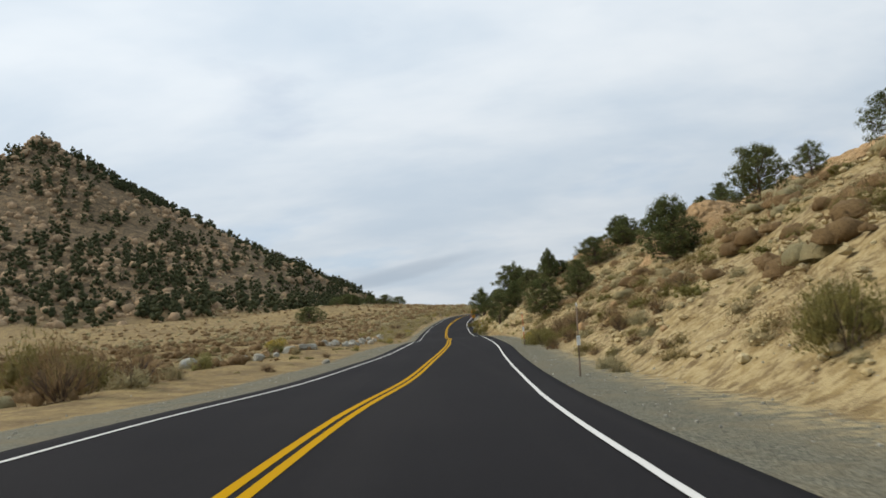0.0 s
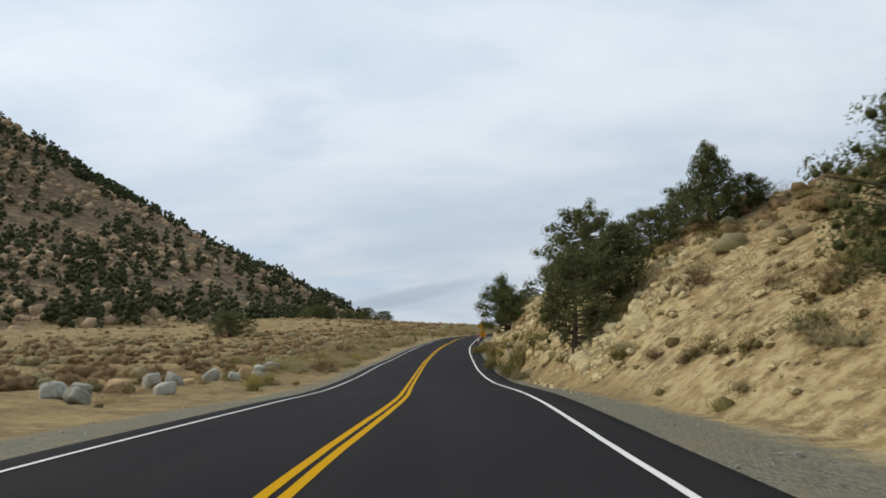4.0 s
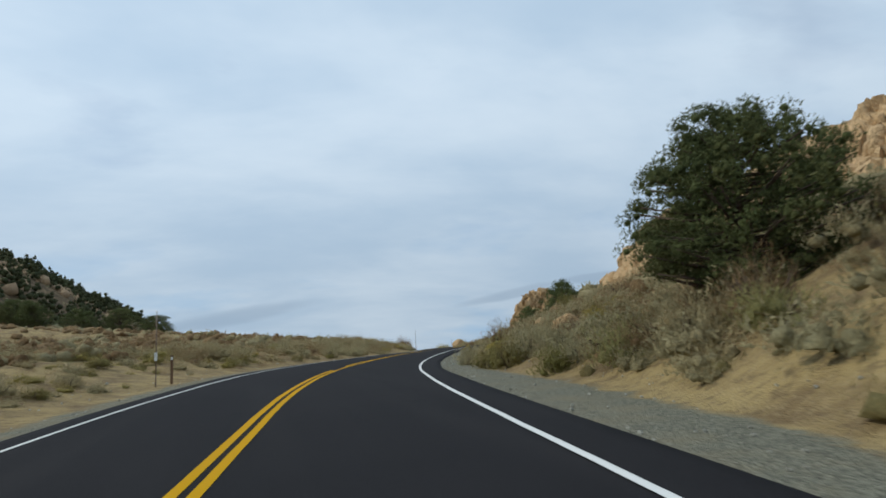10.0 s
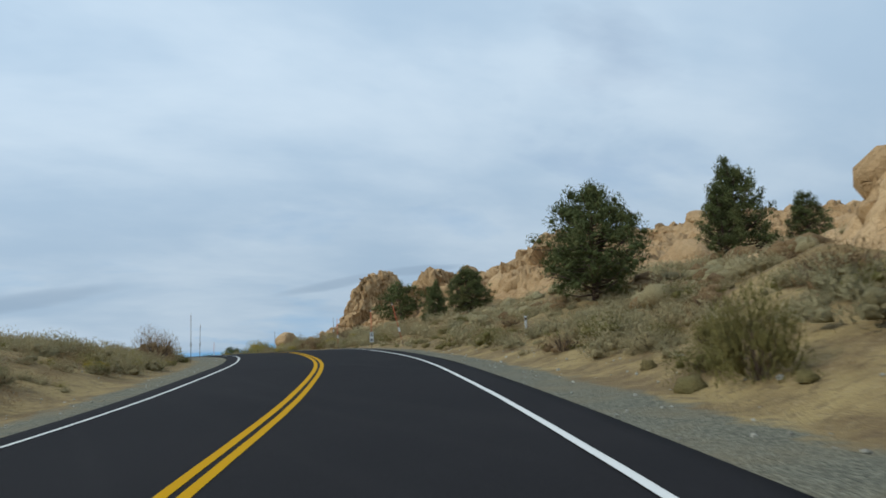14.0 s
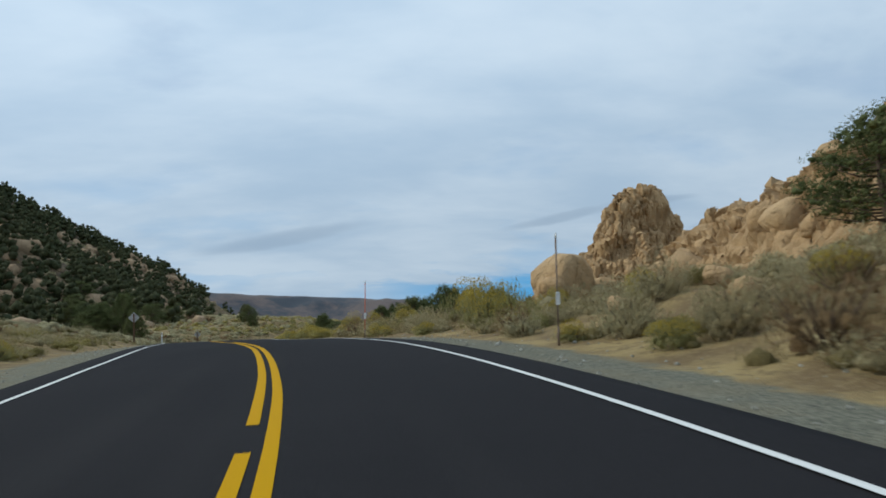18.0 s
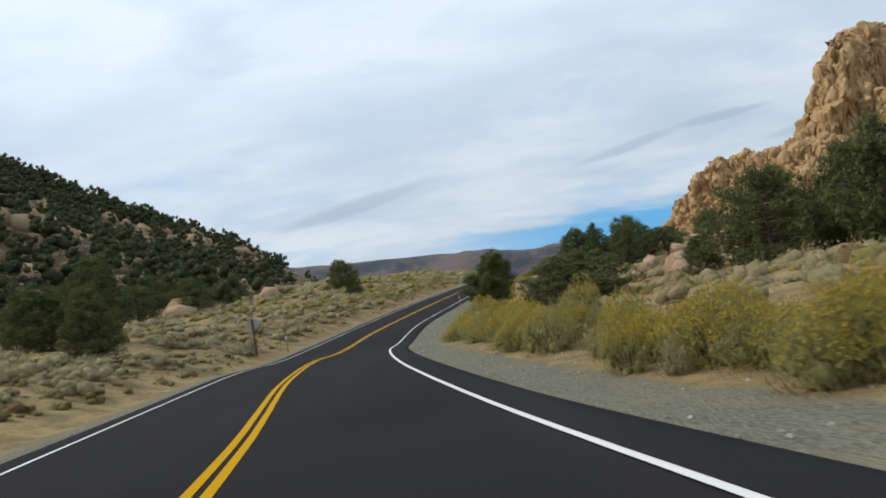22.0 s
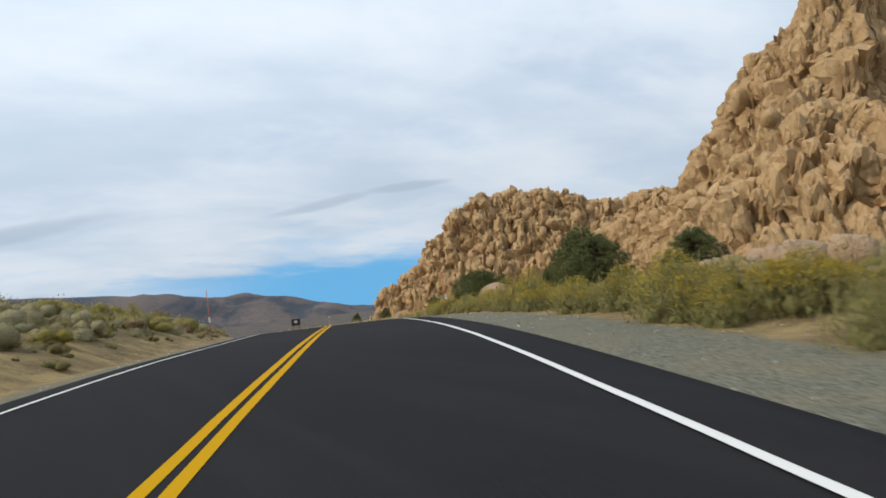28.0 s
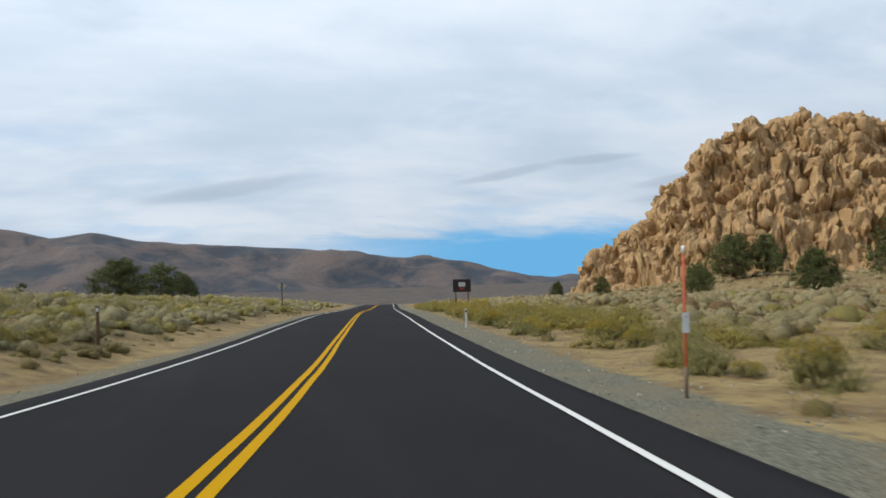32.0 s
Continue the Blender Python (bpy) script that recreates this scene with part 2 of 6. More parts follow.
def ground_material():
    mat, tree, bsdf = stuff_of("desert_ground", 0.95)
    large, mid, fine = tex_noise(tree, 0.05, 4, space="World"), tex_noise(tree, 0.7, 5, 0.6, space="World"), tex_noise(tree, 9.0, 4, 0.7, space="World")
    sand = colours(tree, large, (0.3, (0.240, 0.170, 0.072)), (0.55, (0.315, 0.232, 0.100)), (0.75, (0.265, 0.196, 0.088)))
    sand = blend(tree, ranged(tree, mid, 0.40, 0.62, 0.0, 0.85), sand, (0.140, 0.092, 0.044))
    sand = blend(tree, ranged(tree, fine, 0.5, 0.75, 0.0, 0.55), sand, (0.38, 0.295, 0.165))
    litter = ranged(tree, tex_noise(tree, 3.2, 5, 0.72, space="World"), 0.52, 0.62, 0.0, 0.6)
    sand = blend(tree, litter, sand, (0.115, 0.077, 0.040))
    stone = tree.nodes.new("ShaderNodeTexVoronoi")
    stone.inputs["Scale"].default_value = 26.0
    tree.links.new(tree.nodes.new("ShaderNodeNewGeometry").outputs["Position"], stone.inputs["Vector"])
    gravel = blend(tree, ranged(tree, stone.outputs["Color"], 0.1, 0.9), (0.074, 0.072, 0.052), (0.215, 0.208, 0.155))
    gravel = blend(tree, ranged(tree, mid, 0.45, 0.7, 0.0, 0.6), gravel, (0.20, 0.165, 0.10))
    zone = tree.nodes.new("ShaderNodeAttribute")
    zone.attribute_name = "gravel"
    where = sum_of(tree, zone.outputs["Fac"], ranged(tree, tex_noise(tree, 1.3, 4, 0.65, space="World"), 0.3, 0.7, -0.28, 0.28))
    base = blend(tree, ranged(tree, where, 0.35, 0.65), sand, gravel)
    # crumbled pale rock in the road cut, brown stony soil on the hills
    cut, hill = tree.nodes.new("ShaderNodeAttribute"), tree.nodes.new("ShaderNodeAttribute")
    cut.attribute_name, hill.attribute_name = "pale_rock", "hill"
    crumbs = ranged(tree, tex_noise(tree, 2.2, 6, 0.75, space="World"), 0.44, 0.58)
    base = blend(tree, sum_of(tree, cut.outputs["Fac"], crumbs, "MULTIPLY"), base, (0.44, 0.350, 0.185))
    soil = blend(tree, ranged(tree, tex_noise(tree, 0.3, 7, 0.75, space="World"), 0.42, 0.60), (0.085, 0.060, 0.034), (0.225, 0.155, 0.083))
    scrub = ranged(tree, tex_noise(tree, 1.1, 4, 0.7, space="World"), 0.5, 0.6, 0.0, 0.75)
    soil = blend(tree, scrub, soil, (0.055, 0.045, 0.027))
    base = blend(tree, hill.outputs["Fac"], base, soil)
    valley = tree.nodes.new("ShaderNodeAttribute")
    valley.attribute_name = "valley"
    base = blend(tree, valley.outputs["Fac"], base, blend(tree, ranged(tree, tex_noise(tree, 0.03, 7, 0.7, space="World"), 0.4, 0.6), (0.05, 0.045, 0.042), (0.105, 0.082, 0.066)))
    tree.links.new(base, bsdf.inputs["Base Color"])
    relief = sum_of(tree, sum_of(tree, mid, 0.5, "MULTIPLY"), sum_of(tree, fine, 0.35, "MULTIPLY"))
    relief = sum_of(tree, relief, sum_of(tree, stone.outputs["Distance"], 0.25, "MULTIPLY"))
    bumped(tree, bsdf, relief, 0.8, 0.16)
    return mat


def asphalt_material():
    mat, tree, bsdf = stuff_of("asphalt", 0.92)
    bsdf.inputs["Specular IOR Level"].default_value = 0.06
    large, fine = tex_noise(tree, 0.18, 4, space="World"), tex_noise(tree, 60, 3, 0.7, space="World")
    tone = colours(tree, large, (0.3, (0.0125, 0.012, 0.0135)), (0.7, (0.0175, 0.0165, 0.018)))
    tone = blend(tree, ranged(tree, fine, 0.45, 0.75, 0.0, 0.5), tone, (0.043, 0.042, 0.045))
    streak = tex_noise(tree, 1.0, 3, 0.5, space="World", stretch=(1.1, 0.03, 1))
    tone = blend(tree, ranged(tree, streak, 0.5, 0.75, 0.0, 0.25), tone, (0.036, 0.034, 0.034))
    tree.links.new(tone, bsdf.inputs["Base Color"])
    bumped(tree, bsdf, fine, 0.4, 0.01)
    return mat


def paint_material(name, colour, dirt):
    mat, tree, bsdf = stuff_of(name, 0.8)
    bsdf.inputs["Specular IOR Level"].default_value = 0.05
    worn = ranged(tree, tex_noise(tree, 30, 4, 0.7, space="World"), 0.55, 0.75, 0.0, 0.4)
    tree.links.new(blend(tree, worn, colour, dirt), bsdf.inputs["Base Color"])
    return mat


def plain_material(name, colour, roughness=0.7, metal=0.0, dirt=None, size=12.0):
    mat, tree, bsdf = stuff_of(name, roughness)
    bsdf.inputs["Metallic"].default_value = metal
    dirt = dirt or tuple(0.55 * c for c in colour)
    wear = ranged(tree, tex_noise(tree, size, 4, 0.65), 0.45, 0.75, 0.0, 0.55)
    tree.links.new(blend(tree, wear, colour, dirt), bsdf.inputs["Base Color"])
    return mat


def rock_material(name, pale, warm, dark, cracked=1.0):
    mat, tree, bsdf = stuff_of(name, 0.92)
    large, mid, fine = (tex_noise(tree, s, 5, 0.6, space="World", distort=0.3) for s in (0.16, 1.1, 7.0))
    tone = colours(tree, large, (0.32, warm), (0.52, pale), (0.70, warm))
    tone = blend(tree, ranged(tree, mid, 0.46, 0.72, 0.0, 0.55), tone, tuple(0.62 * c for c in warm))
    which = sum_of(tree, tree.nodes.new("ShaderNodeNewGeometry").outputs["Random Per Island"], tree.nodes.new("ShaderNodeObjectInfo").outputs["Random"])
    which = sum_of(tree, which, 1.0, "MODULO")
    tone = blend(tree, 0.5, tone, colours(tree, which, (0.0, tuple(0.72 * c for c in warm)), (0.5, warm), (1.0, pale)))
    crack = tree.nodes.new("ShaderNodeTexVoronoi")
    crack.feature = "DISTANCE_TO_EDGE"
    crack.inputs["Scale"].default_value = 0.42
    m = tree.nodes.new("ShaderNodeMapping")
    m.inputs["Scale"].default_value, m.inputs["Rotation"].default_value = (1.5, 1.5, 0.75), (0.25, 0.15, 0)
    warp = tree.nodes.new("ShaderNodeTexNoise")
    warp.inputs["Scale"].default_value, warp.inputs["Detail"].default_value = 0.35, 3
    place = tree.nodes.new("ShaderNodeNewGeometry").outputs["Position"]
    tree.links.new(place, warp.inputs["Vector"])
    bent = tree.nodes.new("ShaderNodeVectorMath")
    bent.operation, bent.inputs[1].default_value = "MULTIPLY_ADD", (1.3, 1.3, 1.3)
    tree.links.new(warp.outputs["Color"], bent.inputs[0])
    tree.links.new(place, bent.inputs[2])
    tree.links.new(bent.outputs[0], m.inputs[0])
    tree.links.new(m.outputs[0], crack.inputs["Vector"])
    line = ranged(tree, crack.outputs["Distance"], 0.0, 0.03, 0.3 * cracked, 0.0)
    tone = blend(tree, line, tone, dark)
    split2 = tree.nodes.new("ShaderNodeTexVoronoi")  # finer, broken joints
    split2.feature = "DISTANCE_TO_EDGE"
    split2.inputs["Scale"].default_value = 1.3
    tree.links.new(m.outputs[0], split2.inputs["Vector"])
    joint = sum_of(tree, ranged(tree, split2.outputs["Distance"], 0.0, 0.05, 1.0, 0.0), ranged(tree, mid, 0.42, 0.58), "MULTIPLY")
    tone = blend(tree, sum_of(tree, joint, 0.4 * cracked, "MULTIPLY"), tone, dark)
    tone = blend(tree, ranged(tree, fine, 0.55, 0.8, 0.0, 0.5), tone, dark)
    tree.links.new(tone, bsdf.inputs["Base Color"])
    relief = sum_of(tree, sum_of(tree, mid, 0.6, "MULTIPLY"), sum_of(tree, fine, 0.25, "MULTIPLY"))
    relief = sum_of(tree, relief, ranged(tree, crack.outputs["Distance"], 0.0, 0.09, -0.5 * cracked, 0.0))
    relief = sum_of(tree, relief, sum_of(tree, joint, -0.35 * cracked, "MULTIPLY"))
    bumped(tree, bsdf, relief, 0.9, 0.5)
    return mat


def leaf_material(name, dark, light, dry, share=0.25, grain=6.0, thin=0.3):
    """Foliage, varied leaf by leaf, bunch by bunch and plant by plant."""
    mat, tree, bsdf = stuff_of(name, 0.8)
    bsdf.inputs["Specular IOR Level"].default_value = 0.12
    which = tree.nodes.new("ShaderNodeNewGeometry").outputs["Random Per Island"]
    plant = tree.nodes.new("ShaderNodeObjectInfo").outputs["Random"]
    patch = tex_noise(tree, 0.35, 3, space="World")
    single = tex_noise(tree, 0.9, 1, 0.4, space="World", stretch=(1, 1, 0.2))
    spray = tex_noise(tree, grain, 4, 0.7, space="World")
    tone = colours(tree, sum_of(tree, sum_of(tree, which, 0.45, "MULTIPLY"), ranged(tree, spray, 0.3, 0.7, 0.0, 0.55)), (0.0, dark), (0.5, tuple((a + b) / 2 for a, b in zip(dark, light))), (1.0, light))
    tone = blend(tree, ranged(tree, sum_of(tree, patch, sum_of(tree, plant, 0.35, "MULTIPLY")), 0.45, 0.85, 0.0, share * 2), tone, dry)
    tone = blend(tree, ranged(tree, single, 0.36, 0.58, 0.4, 0.0), tone, tuple(0.8 * a for a in dark))
    tone = blend(tree, ranged(tree, single, 0.55, 0.72, 0.0, 0.45), tone, dry)
    fine = tex_noise(tree, 38.0, 3, 0.75, space="World", stretch=(1, 1, 0.5))
    tone = blend(tree, ranged(tree, fine, 0.36, 0.52, 0.55, 0.0), tone, tuple(0.45 * a for a in dark))
    tone = blend(tree, ranged(tree, fine, 0.54, 0.68, 0.0, 0.35), tone, light)
    tree.links.new(tone, bsdf.inputs["Base Color"])
    bumped(tree, bsdf, sum_of(tree, fine, spray), 0.8, 0.1)
    glow = tree.nodes.new("ShaderNodeBsdfTranslucent")  # thin leaves let some light through
    tree.links.new(tone, glow.inputs["Color"])
    both = tree.nodes.new("ShaderNodeMixShader")
    both.inputs["Fac"].default_value = thin
    tree.links.new(bsdf.outputs[0], both.inputs[1])
    tree.links.new(glow.outputs[0], both.inputs[2])
    tree.links.new(both.outputs[0], tree.nodes["Material Output"].inputs["Surface"])
    return mat


GROUND, ASPHALT = ground_material(), asphalt_material()
WHITE = paint_material("white_line_paint", (0.62, 0.62, 0.60), (0.30, 0.30, 0.29))
YELLOW = paint_material("yellow_line_paint", (0.46, 0.255, 0.0006), (0.30, 0.165, 0.002))
ROCK = rock_material("tan_granite", (0.515, 0.360, 0.198), (0.415, 0.266, 0.128), (0.10, 0.064, 0.038), 0.35)
PALE_ROCK = rock_material("pale_cut_rock", (0.56, 0.475, 0.285), (0.45, 0.345, 0.170), (0.17, 0.12, 0.062), 0.15)
GREY_ROCK = rock_material("pale_grey_boulder", (0.46, 0.455, 0.40), (0.25, 0.24, 0.195), (0.12, 0.11, 0.09), 0.25)
PINK_ROCK = rock_material("tan_pink_boulder", (0.42, 0.305, 0.20), (0.33, 0.225, 0.14), (0.14, 0.095, 0.06), 0.3)
PINE = leaf_material("pinyon_needles", (0.062, 0.080, 0.031), (0.211, 0.242, 0.092), (0.165, 0.144, 0.057), 0.12, 3.0, 0.15)
# darker pine foliage: shade of the hillside woods is put into the colour
WOODS = leaf_material("shaded_woods_foliage", (0.031, 0.041, 0.019), (0.106, 0.120, 0.053), (0.096, 0.084, 0.042), 0.1, 0.8, 0.1)
SAGE = leaf_material("sagebrush_leaves", (0.325, 0.292, 0.158), (0.585, 0.535, 0.325), (0.46, 0.36, 0.19), 0.4)
OLIVE = leaf_material("olive_brush_leaves", (0.161, 0.152, 0.048), (0.331, 0.299, 0.101), (0.313, 0.239, 0.101), 0.3)
GOLD = leaf_material("rabbitbrush_flowers", (0.28, 0.25, 0.09), (0.54, 0.42, 0.08), (0.38, 0.34, 0.16), 0.4)
RABBIT = leaf_material("rabbitbrush_leaves", (0.243, 0.238, 0.095), (0.475, 0.433, 0.173), (0.392, 0.351, 0.154), 0.3)
BLOOM = leaf_material("yellow_flower_heads", (0.44, 0.33, 0.055), (0.68, 0.47, 0.03), (0.50, 0.42, 0.14), 0.25)
BROWN = leaf_material("dry_brush_twigs", (0.192, 0.120, 0.060), (0.394, 0.264, 0.134), (0.422, 0.298, 0.154), 0.3)
STRAW = leaf_material("dry_grass", (0.230, 0.178, 0.077), (0.403, 0.317, 0.144), (0.288, 0.259, 0.106), 0.3)
HILL_ROCK = rock_material("brown_hillside_boulder", (0.44, 0.32, 0.195), (0.32, 0.22, 0.13), (0.10, 0.068, 0.045), 0.3)
BARK = plain_material("grey_brown_bark", (0.105, 0.075, 0.055), 0.95, dirt=(0.05, 0.036, 0.028), size=6)
STEEL = plain_material("rusted_steel", (0.17, 0.125, 0.095), 0.6, 0.35, (0.11, 0.07, 0.05), 20)
ORANGE = plain_material("faded_orange_paint", (0.50, 0.105, 0.045), 0.6, dirt=(0.34, 0.13, 0.08), size=9)
PLATE = plain_material("white_reflector", (0.70, 0.71, 0.70), 0.5, dirt=(0.46, 0.46, 0.44), size=14)
SIGN_YELLOW = plain_material("amber_sign_sheeting", (0.62, 0.26, 0.012), 0.45, dirt=(0.50, 0.22, 0.015), size=8)
BLACK = plain_material("black_sign_paint", (0.02, 0.02, 0.02), 0.5)
SIGN_BACK = plain_material("bare_aluminium", (0.42, 0.42, 0.41), 0.5, 0.5, (0.30, 0.30, 0.29), 6)
WOOD = plain_material("weathered_brown_timber", (0.145, 0.085, 0.05), 0.9, dirt=(0.07, 0.045, 0.03), size=10)
PANEL = plain_material("dark_sign_panel", (0.035, 0.026, 0.028), 0.5)
RED = plain_material("dull_red_paint", (0.33, 0.06, 0.035), 0.6)
# ---- the lie of the land: heights as functions of plan position ----
# centre line, south part and north part: x, y, z
ROAD_SOUTH = [
    (-1.53, -2.05, -1.235), (-1.11, 9.82, -1.301), (-0.20, 21.67, -1.435), (0.64, 33.52, -1.340),
    (1.55, 45.37, -1.150), (2.32, 57.23, -0.955), (2.80, 69.10, -0.776), (3.37, 80.97, -0.697),
    (3.40, 92.86, -0.710), (3.65, 104.74, -0.382), (4.12, 116.60, 0.211), (4.69, 128.45, 0.738),
    (5.53, 140.29, 1.419), (6.67, 152.10, 2.105), (7.98, 163.89, 2.774), (9.54, 175.65, 3.467),
    (11.83, 187.30, 4.070), (15.04, 198.72, 4.649), (19.34, 209.78, 5.293), (24.20, 220.60, 5.883),
    (29.00, 231.46, 6.380), (33.30, 242.53, 6.932), (36.64, 253.92, 7.366), (39.28, 265.50, 7.753),
    (40.76, 277.28, 7.990), (41.16, 289.16, 8.192), (40.47, 301.02, 8.205), (38.89, 312.79, 7.868),
]
ROAD_NORTH = [
    (37.03, 324.52, 7.363), (35.23, 336.25, 6.877), (33.44, 347.99, 6.371), (32.27, 359.78, 5.415),
    (31.12, 371.57, 4.561), (30.74, 383.42, 3.703), (31.25, 395.25, 2.719), (33.07, 406.98, 2.526),
    (36.04, 418.49, 2.498), (39.93, 429.71, 2.705), (44.09, 440.84, 2.865), (48.58, 451.85, 2.972),
    (53.15, 462.81, 2.818), (57.55, 473.84, 2.368), (61.85, 484.91, 1.784), (65.51, 496.19, 1.027),
    (68.73, 507.59, 0.097), (71.40, 519.12, -0.960), (73.86, 530.70, -1.972), (75.90, 542.38, -2.881),
    (77.79, 554.08, -3.633), (79.73, 565.79, -4.311), (81.69, 577.49, -4.991), (83.67, 589.19, -5.717),
    (85.73, 600.87, -6.516), (87.84, 612.53, -7.352), (90.02, 624.18, -8.202), (92.25, 635.83, -9.062),
]
# banking, to the right downwards
BANK = [0.036, 0.043, 0.041, 0.028, 0.011, 0.026, 0.02, 0.013, -0.003, -0.019, -0.033, -0.048, -0.056, -0.039, -0.043, -0.026, 0.003, -0.0, -0.019, -0.03, -0.029, -0.019, -0.033, -0.03, -0.02, -0.015, -0.014, -0.002,
        0.012, 0.007, 0.013, 0.034, 0.011, 0.022, 0.022, -0.012, -0.005, -0.01, -0.019, -0.017, -0.019, -0.024, -0.012, -0.01, -0.009, -0.004, 0.008, 0.006, -0.007, -0.003, -0.003, -0.002, -0.004, -0.004, -0.003, -0.003]
ROAD = ROAD_SOUTH + ROAD_NORTH


def spline(points, sub):
    """Catmull-Rom through the points, carried on straight past both ends."""
    p = np.array(points, float).reshape(len(points), -1)
    p = np.vstack([2 * p[0] - p[1], p, 2 * p[-1] - p[-2]])
    out = []
    for i in range(1, len(p) - 2):
        for u in np.arange(sub) / sub:
            c = 0.5 * np.array([-u + 2 * u * u - u**3, 2 - 5 * u * u + 3 * u**3, u + 4 * u * u - 3 * u**3, -u * u + u**3])
            out.append(c @ p[i - 1 : i + 3])
    out.append(p[-2])
    return np.array(out)


LINE = spline(ROAD, 36)
TILT = spline(BANK, 36)[:, 0]
# straight run-outs behind the start and beyond the end
back = LINE[0] - (LINE[1] - LINE[0]) / np.linalg.norm(LINE[1] - LINE[0]) * np.arange(400, 0, -4.0)[:, None] * (1, 1, 0.3)
fore = LINE[-1] + (LINE[-1] - LINE[-2]) / np.linalg.norm(LINE[-1] - LINE[-2]) * np.arange(4, 640, 4.0)[:, None] * (1, 1, 0.85)
TILT = np.concatenate([np.full(len(back), TILT[0]), TILT, np.zeros(len(fore))])
LINE = np.vstack([back, LINE, fore])
RUN = np.r_[0, np.cumsum(np.linalg.norm(np.diff(LINE[:, :2], axis=0), axis=1))]
WAY = np.gradient(LINE[:, :2], axis=0)
WAY /= np.linalg.norm(WAY, axis=1, keepdims=True)
YS = LINE[:, 1]


def road_at(y):
    """Centre line x, z, banking and heading by northing."""
    return (np.interp(y, YS, LINE[:, 0]), np.interp(y, YS, LINE[:, 2]), np.interp(y, YS, TILT),
            np.interp(y, YS, WAY[:, 0]), np.interp(y, YS, WAY[:, 1]))


def across(x, y):
    """Foot on the centre line (its northing) and the distance from it, to the right positive."""
    foot = np.array(y, float)
    for _ in range(4):
        rx, _, _, tx, ty = road_at(foot)
        off = (x - rx) * tx + (y - foot) * ty
        foot = foot + 0.8 * off * ty * np.exp(-((x - rx) / 70.0) ** 2)
    rx, _, _, tx, ty = road_at(foot)
    return foot, (x - rx) * ty - (y - foot) * tx


def lattice(ix, iy, seed):
    h = (ix.astype(np.int64) * 374761393 + iy.astype(np.int64) * 668265263 + seed * 144269) & 0xFFFFFFFF
    h = ((h ^ (h >> 13)) * 1274126177) & 0xFFFFFFFF
    return ((h ^ (h >> 16)) & 0xFFFF) / 65535.0


def value_noise(x, y, seed=0):
    ix, iy = np.floor(x), np.floor(y)
    u, v = x - ix, y - iy
    u, v = u * u * (3 - 2 * u), v * v * (3 - 2 * v)
    a, b = lattice(ix, iy, seed), lattice(ix + 1, iy, seed)
    c, d = lattice(ix, iy + 1, seed), lattice(ix + 1, iy + 1, seed)
    return (a + (b - a) * u) * (1 - v) + (c + (d - c) * u) * v - 0.5


def fbm(x, y, size, seed=0, octaves=4):
    total, gain = 0.0, 1.0
    for k in range(octaves):
        total = total + gain * value_noise(x / size * 2**k, y / size * 2**k, seed + k)
        gain *= 0.5
    return total


# northing, width to the foot of the slope, steepness, height of the brow
RIGHT = [(-60, 8.5, 0.50, 14), (15, 7.6, 0.60, 13.5), (45, 7.2, 0.53, 18), (62, 7.2, 0.53, 18), (72, 6.9, 0.56, 16), (82, 6.0, 0.80, 11.5), (95, 5.4, 1.15, 8.5),
         (108, 5.4, 1.25, 7.5), (122, 5.4, 1.3, 7.5), (135, 5.4, 1.1, 9), (150, 6.0, 0.70, 9), (170, 6.8, 0.54, 9), (190, 6.3, 0.35, 8),
         (212, 6.5, 0.32, 8), (238, 6.2, 0.26, 5.5), (270, 6.0, 0.15, 4), (295, 6.5, 0.15, 3.5), (318, 7.0, 0.12, 2.5)]
RIGHT2 = [(340, 7.0, 0.06, 1.2), (372, 6.5, 0.06, 1.2), (385, 6.6, 0.06, 1.2), (410, 7.6, 0.05, 1.2), (450, 7.4, 0.05, 1), (480, 7.2, 0.05, 1), (510, 7.0, 0.04, 0.6),
          (540, 6.5, 0.03, 0.5), (650, 6.5, 0.03, 0.5)]
LEFT = [(-60, 9.0, 0.04, 1.0), (20, 8.0, 0.05, 1.0), (60, 8.0, 0.08, 1.5), (110, 6.2, 0.10, 2), (160, 6.0, 0.12, 2),
        (200, 6.0, 0.22, 2), (240, 6.5, 0.27, 2.8), (280, 7.0, 0.15, 2), (320, 7.0, 0.20, 2.2), (350, 6.2, 0.35, 2.6),
        (400, 6.0, 0.42, 2.8), (440, 6.0, 0.45, 2.6), (470, 6.0, 0.46, 3.4), (500, 6.0, 0.42, 3.2), (540, 6.0, 0.26, 2.5), (640, 6.0, 0.15, 2)]
RIGHT, LEFT = np.array(RIGHT + RIGHT2, float), np.array(LEFT, float)
# hills: x, y, height over the plain, reach, sharpness
HILLS = [(-263, 514, 163, 318, 1.51), (-176, 683, 116, 205, 1.0), (-150, 790, 50, 112, 1.1), (140, 505, 8, 60, 1.2), (85, 290, 6, 60, 1.2),
         (205, 700, 6, 90, 1.2), (86, 428, 5, 50, 1.2), (-18, 298, 3.5, 55, 0.8)]


def smooth(a, b, v):
    u = np.clip((v - a) / (b - a), 0, 1)  # a may exceed b
    return u * u * (3 - 2 * u)


def shoulder(y, d):
    """Distance past the foot of the slope on either side, its steepness and brow height."""
    out = []
    for k in (1, 2, 3):
        out.append(np.where(d > 0, np.interp(y, RIGHT[:, 0], RIGHT[:, k]), np.interp(y, LEFT[:, 0], LEFT[:, k])))
    return out


